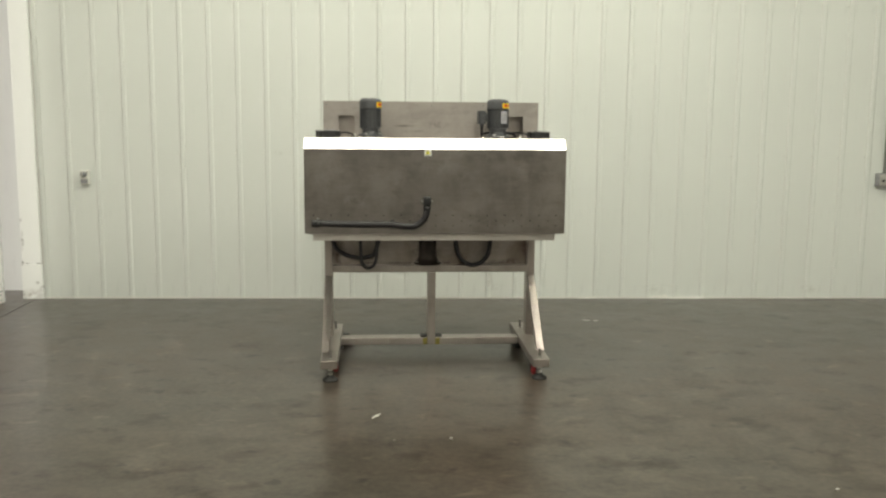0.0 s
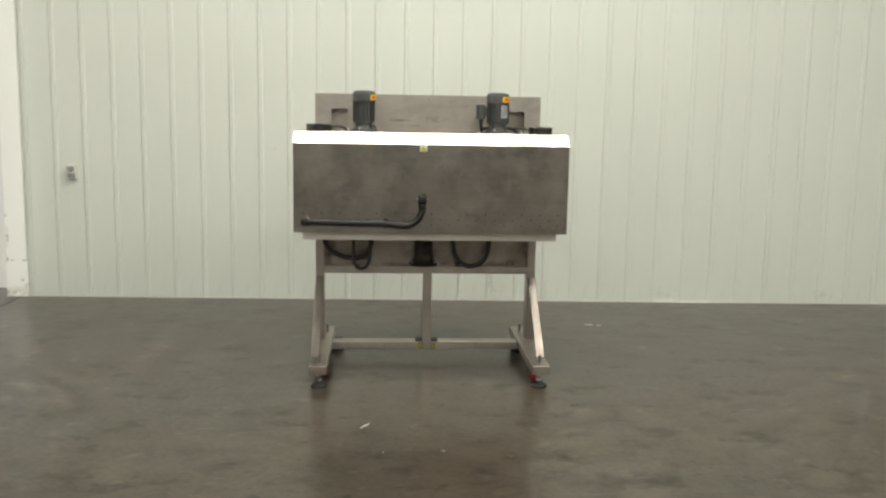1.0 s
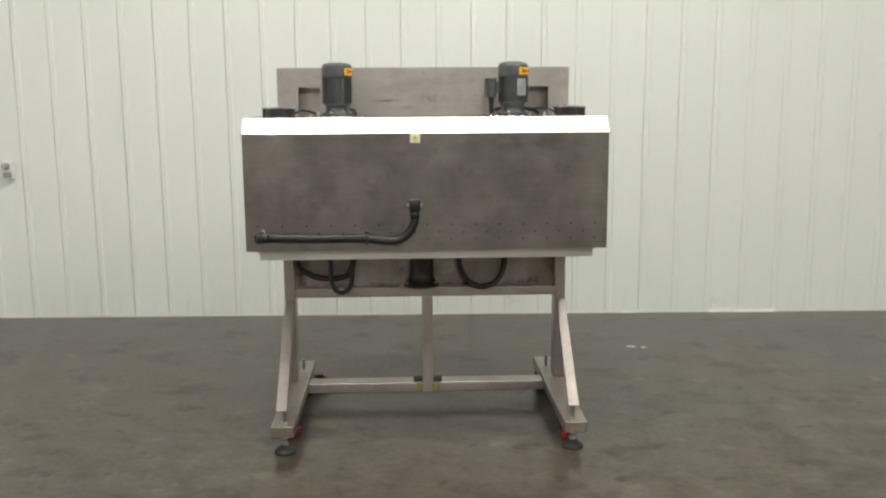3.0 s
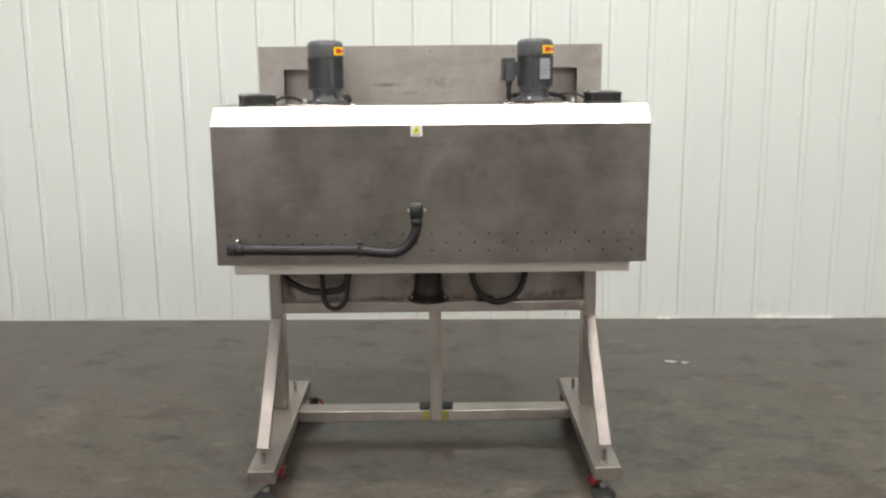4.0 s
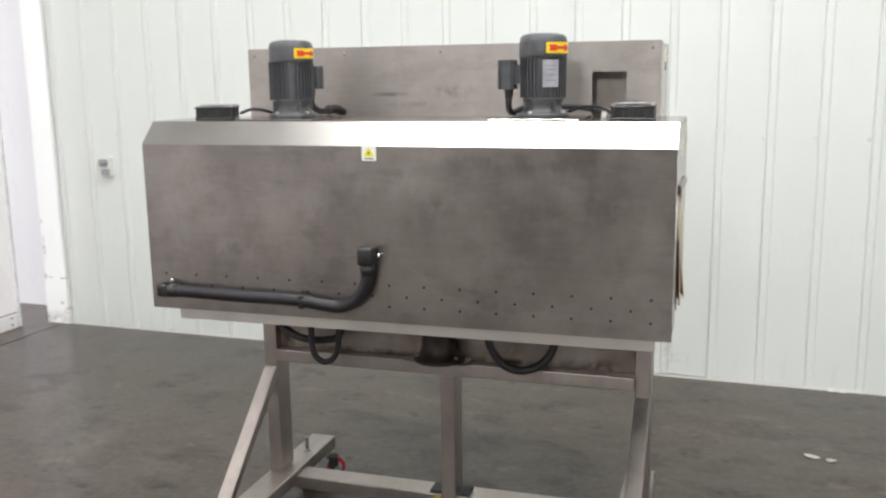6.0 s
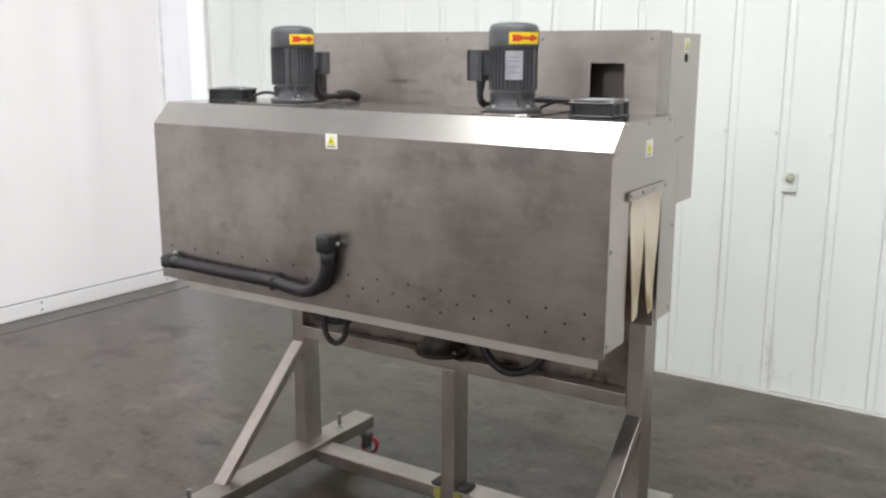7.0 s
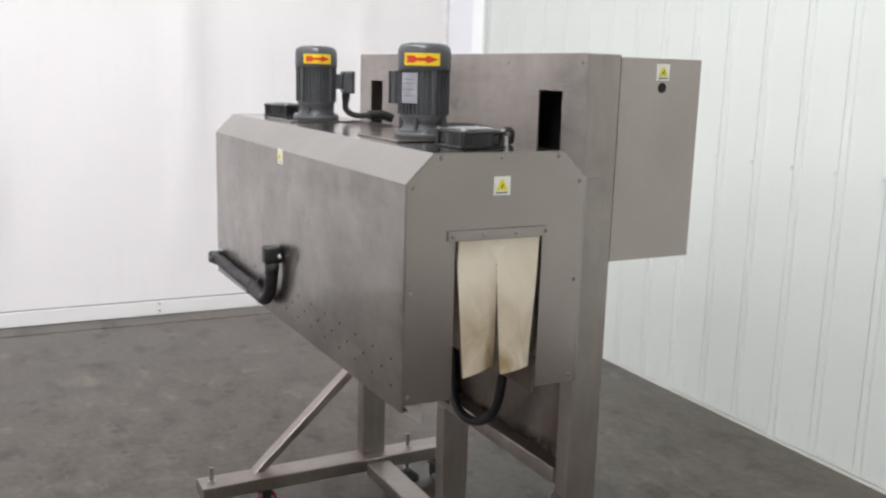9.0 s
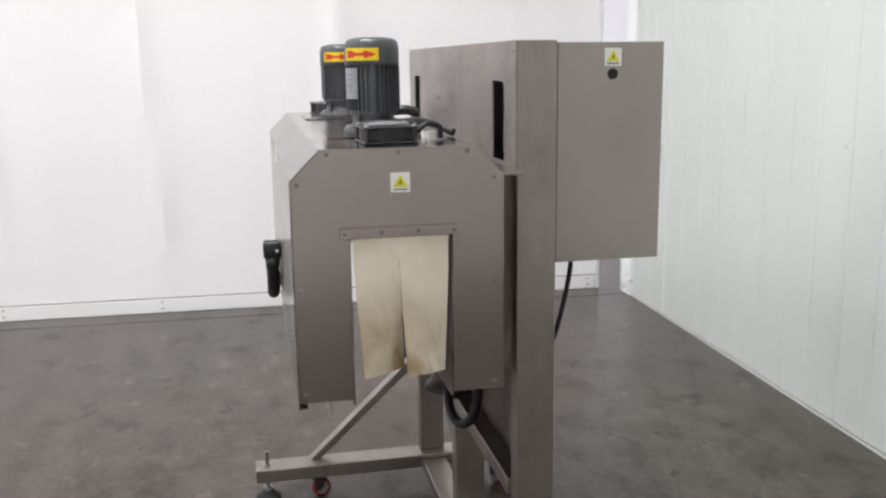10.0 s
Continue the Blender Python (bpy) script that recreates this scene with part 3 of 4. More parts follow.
# ---- the tunnel machine ----
tunnel = thing("heat_tunnel", (0.0, 0.3, 0.0), "stained stainless steel heat tunnel on a welded tube stand", "heat tunnel")
TURNED = 1.604
XB, YF, YR = 0.774, 0.0, 0.461
ZB, ZS, ZT = 0.878, 1.379, 1.443
CH0, CH1 = 0.064, 0.395
ZE = 0.893
IN0, IN1, ZI = 0.122, 0.346, 1.252

# housing sheets
hood = part("hood", extrude_yz(bmesh.new(), [(CH0, ZT), (CH1, ZT), (YR, ZS), (YR, ZE), (YR - 0.003, ZE), (YR - 0.003, ZS - 0.002), (CH1 - 0.001, ZT - 0.003), (CH0, ZT - 0.003)], -XB - 0.0042, XB + 0.0042), STEEL_GLOSS, tunnel)
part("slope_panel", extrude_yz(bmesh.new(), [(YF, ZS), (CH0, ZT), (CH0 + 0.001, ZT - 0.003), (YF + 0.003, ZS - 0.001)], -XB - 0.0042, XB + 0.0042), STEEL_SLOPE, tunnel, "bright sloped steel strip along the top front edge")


def front_sheet():
    bm = bx(-XB - 0.0042, XB + 0.0042, YF, YF + 0.003, ZB, ZS - 0.0005)
    box(bm, -XB + 0.001, XB - 0.001, YF + 0.003, YF + 0.02, ZB, ZB + 0.003)
    return bm


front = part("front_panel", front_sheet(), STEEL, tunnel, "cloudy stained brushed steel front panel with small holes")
bm = bmesh.new()
cyl(bm, (0, 0.0015, 0), (0, -0.0006, 0), 0.0042, 0.0036, 10)
hole_mesh = mesh_of("hole", bm, INSIDE)
bm = bmesh.new()
bmesh.ops.create_uvsphere(bm, u_segments=10, v_segments=5, radius=0.0052, matrix=Matrix.Diagonal((1, 0.4, 1, 1)))
screw_mesh = mesh_of("screw", bm, SCREW, True)
HP = 0.1035
for k in range(15):
    x = -0.725 + HP * k
    piece("hole", hole_mesh, front, pose(x, YF, 0.987))
    if k < 14:
        piece("hole", hole_mesh, front, pose(x + HP / 2, YF, 0.955))
    piece("hole", hole_mesh, front, pose(x, YF, 0.925))

part("liner", extrude_yz(bmesh.new(), [(IN0, ZB), (IN0, ZI), (IN1, ZI), (IN1, ZB), (IN1 - 0.003, ZB), (IN1 - 0.003, ZI - 0.003), (IN0 + 0.003, ZI - 0.003), (IN0 + 0.003, ZB)], -XB + 0.004, XB - 0.004), STEEL_STAINED_SHADED, tunnel, "stained steel lining of the tunnel, darkened as in shade")
part("bottom_flange", bx(-0.756, 0.70, 0.021, 0.0695, 0.8735, 0.8765), STEEL_DULL, tunnel)
part("front_lip", bx(-0.733, 0.733, 0.070, 0.074, 0.827, 0.9, 0.001), STEEL_DULL, tunnel, "dull light steel lip under the front panel")
part("rear_lip", bx(-0.65, 0.65, 0.448, 0.452, 0.846, 0.9, 0.001), STEEL_STAINED_SHADED, tunnel)
# added sheets close the end gaps; their dark tone paints in the shade
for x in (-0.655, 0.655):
    part("gap_sheet", bx(x - 0.0015, x + 0.0015, YR + 0.001, 0.5162, ZE, 1.373), STEEL_STAINED_SHADED, tunnel)
part("rear_cover", bx(-XB + 0.002, XB - 0.002, YR + 0.001, 0.5125, 1.374, 1.378), STEEL, tunnel)


def end_panel(x, side):
    """The end sheet with its arch opening; side is +1 or -1."""
    outline = [(YF + 0.0035, ZE), (YF + 0.0035, ZS - 0.002), (CH0 + 0.001, ZT - 0.0035), (CH1 - 0.001, ZT - 0.0035), (YR - 0.0035, ZS - 0.002), (YR - 0.0035, ZE), (IN1, ZE), (IN1, ZI), (IN0, ZI), (IN0, ZE)]
    p = part("end_panel", extrude_yz(bmesh.new(), outline, x, x + side * 0.004), STEEL_CLEAN, tunnel, "satin steel end panel with an arched opening")
    xs = x + side * 0.004
    spots = [(0.016, 1.371), (0.016, 1.143), (0.016, 0.911), (0.44, 1.373), (0.44, 1.143), (0.44, 0.911), (0.08, 1.432), (0.23, 1.432), (0.38, 1.432)]
    for y, z in spots:
        piece("screw", screw_mesh, p, pose(xs, y, z, 0, 0, 90))
    strip = part("clamp_strip", bx(min(xs + side * 0.0003, xs + side * 0.0075), max(xs + side * 0.0003, xs + side * 0.0075), 0.102, 0.353, 1.252, 1.275, 0.001), STEEL_CLEAN, p)
    for y in (0.112, 0.19, 0.27, 0.349):
        piece("screw", screw_mesh, strip, pose(xs + side * 0.0075, y, 1.264, 0, 0, 90))
    return p


def flap(name, y0, y1, yb0, yb1, xb0, xb1, zb0, zb1, x, side, seed):
    """One half of the slit canvas: hung from y0..y1, its foot swung to yb0..yb1 and out by xb0..xb1."""
    bm = bmesh.new()
    nu, nv = 12, 24
    g = []
    for j in range(nv + 1):
        v = j / nv
        row = []
        for i in range(nu + 1):
            u = i / nu
            w = max(0.0, (v - 0.2) / 0.8) ** 1.15
            y = y0 + (y1 - y0) * u + ((yb0 - y0) * (1 - u) + (yb1 - y1) * u) * w
            z = 1.262 + (zb0 + (zb1 - zb0) * u - 1.262) * v
            out = (xb0 + (xb1 - xb0) * u) * w + 0.004 * math.sin(4.0 * v + seed) * w + 0.006 * math.sin(math.pi * u) * w - 0.005 * min(1.0, v / 0.12)
            row.append(bm.verts.new((x + side * (0.002 + out), y, z)))
        g.append(row)
    for j in range(nv):
        for i in range(nu):
            bm.faces.new((g[j][i], g[j][i + 1], g[j + 1][i + 1], g[j + 1][i]))
    bm.normal_update()
    bmesh.ops.solidify(bm, geom=bm.faces[:], thickness=0.003)
    bmesh.ops.recalc_face_normals(bm, faces=bm.faces)
    bmesh.ops.split_edges(bm, edges=[e for e in bm.edges if len(e.link_faces) == 2 and e.calc_face_angle(0) > 0.8])
    return part(name, bm, CANVAS, tunnel, "cream canvas flap with brown stains at its foot", True)


for x, side in ((XB, 1), (-XB, -1)):
    end_panel(x, side)
    xe = x + side * 0.006
    flap("canvas_flap", 0.129, 0.2279, 0.145, 0.236, 0.014, -0.010, 0.942, 0.956, xe, side, 0.4)
    flap("canvas_flap", 0.2281, 0.336, 0.239, 0.326, 0.017, -0.006, 0.941, 0.944, xe, side, 1.9)
    bm = bmesh.new()
    f = bm.faces.new([bm.verts.new(p) for p in ((xe + side * 0.0015, 0.196, 1.249), (xe + side * 0.0015, 0.260, 1.249), (xe - side * 0.0014, 0.228, 1.203))])
    r = bmesh.ops.extrude_face_region(bm, geom=[f])
    bmesh.ops.translate(bm, verts=[v for v in r["geom"] if isinstance(v, bmesh.types.BMVert)], vec=(side * 0.001, 0, 0))
    bmesh.ops.recalc_face_normals(bm, faces=bm.faces)
    part("gusset", bm, PALE_CANVAS, tunnel, "triangular sewn canvas patch above the slit")
    piece("rivet", screw_mesh, tunnel, pose(xe - side * 0.001, 0.228, 1.192, 0, 0, 90) @ Matrix.Diagonal((0.6, 0.6, 0.6, 1)))


def warning_label(at, axis, parent, size=0.042):
    """A white square with a yellow triangle and a dark flash; faces -y or +x."""
    m = Matrix.Translation(at) @ (Matrix.Rotation(radians(90), 4, "Z") if axis == "x" else Matrix.Identity(4))
    h = size / 2
    lab = part("warning_label", box(bmesh.new(), -h, h, -0.0012, 0.0, -h, h, 0, 1, m), LABEL_WHITE, parent, "white warning label with a yellow triangle")
    under = lab if parent is tunnel else parent
    bm = bmesh.new()
    tri = [(-h * 0.74, -h * 0.45), (h * 0.74, -h * 0.45), (0, h * 0.8)]
    f = bm.faces.new([bm.verts.new(m @ Vector((x, -0.0016, z))) for x, z in tri])
    r = bmesh.ops.extrude_face_region(bm, geom=[f])
    bmesh.ops.translate(bm, verts=[v for v in r["geom"] if isinstance(v, bmesh.types.BMVert)], vec=m.to_3x3() @ Vector((0, -0.0006, 0)))
    bmesh.ops.recalc_face_normals(bm, faces=bm.faces)
    part("triangle", bm, LABEL_YELLOW, under)
    bm = bmesh.new()
    box(bm, -h * 0.05, h * 0.06, -0.0028, -0.0021, -h * 0.24, h * 0.26, 0, 1, m @ Matrix.Rotation(radians(20), 4, "Y"))
    box(bm, -h * 0.2, h * 0.16, -0.0028, -0.0021, -h * 0.04, h * 0.03, 0, 1, m)
    part("flash", bm, LABEL_BLACK, under)
    part("label_text", box(bmesh.new(), -h * 0.7, h * 0.7, -0.0016, -0.0011, -h * 0.78, -h * 0.66, 0, 1, m), LABEL_BLACK, under)
    return lab


warning_label((-0.05, YF, 1.36), "y", front)
warning_label((XB + 0.004, 0.234, 1.369), "x", tunnel)

# back enclosure
BX0, BX1 = -0.691, 0.691
PL, PR = -0.6655, 0.6655


def back_panel():
    """The front sheet of the back box, with two cut-outs."""
    bm = bmesh.new()
    xs = [BX0, -0.592, -0.492, 0.488, 0.592, BX1]
    zs = [1.372, 1.386, 1.572, 1.663]
    for i in range(5):
        for j in range(3):
            if j == 1 and i in (1, 3):
                continue
            bm.faces.new([bm.verts.new((x, 0.513, z)) for x, z in ((xs[i], zs[j]), (xs[i + 1], zs[j]), (xs[i + 1], zs[j + 1]), (xs[i], zs[j + 1]))])
    bmesh.ops.remove_doubles(bm, verts=bm.verts, dist=1e-5)
    r = bmesh.ops.extrude_face_region(bm, geom=bm.faces[:])
    bmesh.ops.translate(bm, verts=[v for v in r["geom"] if isinstance(v, bmesh.types.BMVert)], vec=(0, 0.003, 0))
    bmesh.ops.recalc_face_normals(bm, faces=bm.faces)
    return bm


bp = part("back_panel", back_panel(), STEEL_BACK, tunnel, "stained steel back panel with two cut-outs")
for x in (-0.668, -0.334, 0.0, 0.334, 0.668):
    piece("screw", screw_mesh, bp, pose(x, 0.513, 1.64))


def hollow(x0, x1, y0, y1, z0, z1, open_front):
    """A sheet metal box with 3 mm walls, without its front sheet if open_front."""
    bm = bx(x0, x1, y0, y1, z0, z1)
    if open_front:
        bmesh.ops.delete(bm, geom=[f for f in bm.faces if f.normal.y < -0.9], context="FACES")
    bmesh.ops.recalc_face_normals(bm, faces=bm.faces)
    bm.normal_update()
    bmesh.ops.solidify(bm, geom=bm.faces[:], thickness=0.003)
    return bm


part("back_box", hollow(PL + 0.026, PR - 0.026, 0.5165, 0.606, 1.372, 1.663, True), STEEL_FRAME, tunnel)
cab = part("control_cabinet", hollow(BX0 + 0.001, BX1 - 0.001, 0.612, 0.865, 1.155, 1.657, False), STEEL_CLEAN, tunnel, "satin steel control cabinet on the back")
warning_label((BX1 - 0.001, 0.742, 1.624), "x", cab, 0.040)
bm = bmesh.new()
cyl(bm, (BX1 - 0.004, 0.742, 1.586), (BX1 + 0.0, 0.742, 1.586), 0.0135, 0.0125, 20)
part("cable_hole", bm, INSIDE, cab)
part("cabinet_cord", hose(bmesh.new(), [(0.45, 0.735, 1.146), (0.45, 0.732, 1.08), (0.45, 0.715, 0.99), (0.45, 0.69, 0.90), (0.45, 0.65, 0.83), (0.44, 0.61, 0.79), (0.42, 0.57, 0.78)], 0.0065), HOSE, tunnel, "thin black cord hanging from the cabinet", True)
part("cord_gland", cyl(bmesh.new(), (0.45, 0.735, 1.12), (0.45, 0.735, 1.143), 0.011), BLACK, tunnel)

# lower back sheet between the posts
part("lower_back_sheet", bx(-0.64, 0.64, 0.557, 0.56, 0.585, 1.372), STEEL_LOW, tunnel, "brown stained lower back sheet, its ends darkened as in shade")

# ---- stand ----
RL, RR = -0.637, 0.637
TZ0, TZ1 = 0.080, 0.131
for x in (PL, PR):
    part("post", bx(x - 0.0255, x + 0.0255, 0.5168, 0.6105, TZ1, 1.6628, 0.003), STEEL_FRAME, tunnel)
for x in (RL, RR):
    part("base_rail", bx(x - 0.05, x + 0.05, -0.118, 0.878, TZ0, TZ1, 0.004), STEEL_FRAME, tunnel)
for x in (PL, PR):
    bm = bmesh.new()
    tube_between(bm, (x, 0.103, 0.109), (x, 0.535, 0.516), 0.051, 0.056)
    for v in bm.verts:
        v.co.y = min(v.co.y, 0.5166)
        v.co.z = max(v.co.z, TZ1 + 0.0005)
    part("brace", bm, STEEL_FRAME, tunnel)
CZ0, CZ1 = 0.067, 0.116
part("base_crossbar", bx(RL + 0.05, -0.019, 0.513, 0.605, CZ0, CZ1, 0.004), STEEL_FRAME, tunnel)
part("base_crossbar", bx(0.035, RR - 0.05, 0.513, 0.605, CZ0, CZ1, 0.004), STEEL_FRAME, tunnel)
part("upper_crossbar", bx(PL + 0.0255, PR - 0.0255, 0.508, 0.556, 0.557, 0.602, 0.004), STEEL_FRAME, tunnel)
part("centre_post", bx(-0.018, 0.034, 0.510, 0.603, CZ0, 0.5565, 0.004), STEEL_FRAME, tunnel)
for s in (-1, 1):
    xc = 0.008 + s * 0.026
    part("joint_pad", bx(min(xc, xc + s * 0.046), max(xc, xc + s * 0.046), 0.5135, 0.585, CZ1 + 0.0005, CZ1 + 0.012, 0.005), RUBBER, tunnel, "dark grimy pad at the joint")
    part("joint_tape", bx(min(xc, xc + s * 0.03), max(xc, xc + s * 0.03), 0.5085, 0.5125, CZ0 + 0.003, CZ1 - 0.002, 0.001), TAPE, tunnel, "worn yellow tape at the joint")


def leveller(x, y, name="levelling_foot"):
    f = part(name, lathe(bmesh.new(), [(0.046, 0.0), (0.048, 0.008), (0.042, 0.016), (0.024, 0.022), (0.018, 0.034), (0.014, 0.036)], (x, y), 24), RUBBER, tunnel, "dark levelling foot", True)
    part("threaded_rod", cyl(bmesh.new(), (x, y, 0.03), (x, y, 0.187), 0.0075, seg=12), SCREW, f)
    part("lock_nut", cyl(bmesh.new(), (x, y, 0.066), (x, y, 0.0795), 0.017, seg=6), CHROME, f)
    part("lower_nut", cyl(bmesh.new(), (x, y, 0.036), (x, y, 0.047), 0.015, seg=6), CHROME, f)
    part("top_nut", cyl(bmesh.new(), (x, y, 0.1312), (x, y, 0.139), 0.014, seg=6), CHROME, f)


def caster(x, y, turn):
    m = pose(x, y, 0, 0, 0, turn)
    bm = bmesh.new()
    box(bm, -0.022, 0.022, -0.022, 0.022, 0.074, 0.0795, 0.002, 1, m)
    box(bm, -0.022, -0.018, -0.012, 0.024, 0.028, 0.074, 0.002, 1, m)
    box(bm, 0.018, 0.022, -0.012, 0.024, 0.028, 0.074, 0.002, 1, m)
    c = part("caster", bm, BLACK, tunnel, "small black swivel caster with a red wheel")
    bm = bmesh.new()
    cyl(bm, m @ Vector((-0.0155, 0.016, 0.036)), m @ Vector((0.0155, 0.016, 0.036)), 0.036, seg=28)
    bmesh.ops.bevel(bm, geom=[e for e in bm.edges if len(e.link_faces) == 2 and e.calc_face_angle(0) > 1.0], offset=0.006, segments=2, affect="EDGES")
    part("wheel", bm, RED, c, "red wheel", True)
    part("hub", cyl(bmesh.new(), m @ Vector((-0.0172, 0.016, 0.036)), m @ Vector((0.0172, 0.016, 0.036)), 0.023, seg=20), GREY_BOX, c)
    part("axle", cyl(bmesh.new(), m @ Vector((-0.026, 0.016, 0.036)), m @ Vector((0.026, 0.016, 0.036)), 0.005, seg=10), CHROME, c)


for x in (RL + 0.006, RR - 0.006):
    for y in (-0.075, 0.708):
        leveller(x, y)
caster(RL + 0.03, 0.108, 8)
caster(RR - 0.028, -0.005, -15)
caster(RL + 0.068, 0.80, -65)
caster(RR - 0.02, 0.80, 20)

# ---- front conduit ----
line = [(-0.69, -0.024, 0.941), (-0.6, -0.023, 0.939), (-0.45, -0.023, 0.936), (-0.28, -0.024, 0.935), (-0.19, -0.025, 0.926), (-0.13, -0.026, 0.926), (-0.082, -0.026, 0.956), (-0.058, -0.026, 1.0), (-0.054, -0.026, 1.04)]
part("conduit", hose(bmesh.new(), line, 0.0185, 14), HOSE, front, "black flexible conduit along the front panel", True)
bm = bmesh.new()
box(bm, -0.077, -0.031, -0.052, -0.0005, 1.05, 1.102, 0.008, 2)
cyl(bm, (-0.054, -0.026, 1.02), (-0.054, -0.026, 1.052), 0.02, 0.022, 14)
elbow = part("elbow_fitting", bm, BLACK, tunnel, "black plastic elbow fitting", True)
bm = bmesh.new()
box(bm, -0.735, -0.703, -0.047, -0.0005, 0.922, 0.962, 0.008, 2)
cyl(bm, (-0.715, -0.024, 0.941), (-0.672, -0.024, 0.941), 0.0235, 0.021, 14)
endfit = part("end_fitting", bm, BLACK, tunnel, "black plastic end fitting", True)
for x, z, par in ((-0.082, 1.074, elbow), (-0.026, 1.074, elbow), (-0.7, 0.968, endfit)):
    bm = bmesh.new()
    bmesh.ops.create_uvsphere(bm, u_segments=10, v_segments=6, radius=0.0065, matrix=Matrix.Translation((x, -0.012, z)))
    part("fitting_screw", bm, CHROME, par, "bright screw", True)
bm = bmesh.new()
box(bm, -0.268, -0.252, -0.041, -0.0005, 0.912, 0.953, 0.004, 2)
box(bm, -0.27, -0.25, -0.008, -0.0005, 0.945, 0.962, 0.002, 1)
part("conduit_clip", bm, BLACK, tunnel)


# ---- motors ----
def polar(c, r, deg, z):
    return Vector((c[0] + r * math.cos(radians(deg)), c[1] + r * math.sin(radians(deg)), z))


def curved_patch(c, r, a0, a1, z0, z1, t=0.001, k=12):
    bm = bmesh.new()
    lo = [bm.verts.new(polar(c, r, a0 + (a1 - a0) * i / k, z0)) for i in range(k + 1)]
    hi = [bm.verts.new(polar(c, r, a0 + (a1 - a0) * i / k, z1)) for i in range(k + 1)]
    for i in range(k):
        bm.faces.new((lo[i], lo[i + 1], hi[i + 1], hi[i]))
    bmesh.ops.recalc_face_normals(bm, faces=bm.faces)
    bm.normal_update()
    bmesh.ops.solidify(bm, geom=bm.faces[:], thickness=-t)
    return bm


def arrow_patch(c, r, a0, a1, zc):
    """A notched-tail arrow wrapped round the cover; it points to the larger angle."""
    bm = bmesh.new()
    prof = [(0.0, 0.0085, 0.003), (0.1, 0.0085, 0.0), (0.26, 0.0085, 0.0), (0.34, 0.004, 0.0), (0.62, 0.004, 0.0), (0.66, 0.0095, 0.0), (0.8, 0.006, 0.0), (1.0, 0.0004, 0.0)]
    rows = []
    for u, h, n in prof:
        a = a0 + (a1 - a0) * u
        rows.append((bm.verts.new(polar(c, r, a, zc - h)), bm.verts.new(polar(c, r, a + (3 if u == 0 else 0), zc)), bm.verts.new(polar(c, r, a, zc + h))))
    for p, q in zip(rows, rows[1:]):
        bm.faces.new((p[0], q[0], q[1], p[1]))
        bm.faces.new((p[1], q[1], q[2], p[2]))
    bmesh.ops.recalc_face_normals(bm, faces=bm.faces)
    bm.normal_update()
    bmesh.ops.solidify(bm, geom=bm.faces[:], thickness=-0.0008)
    return bm


fin_mesh = mesh_of("cooling_fin", bx(0.056, 0.0648, -0.0016, 0.0016, 1.504, 1.616), MOTOR_GREY)


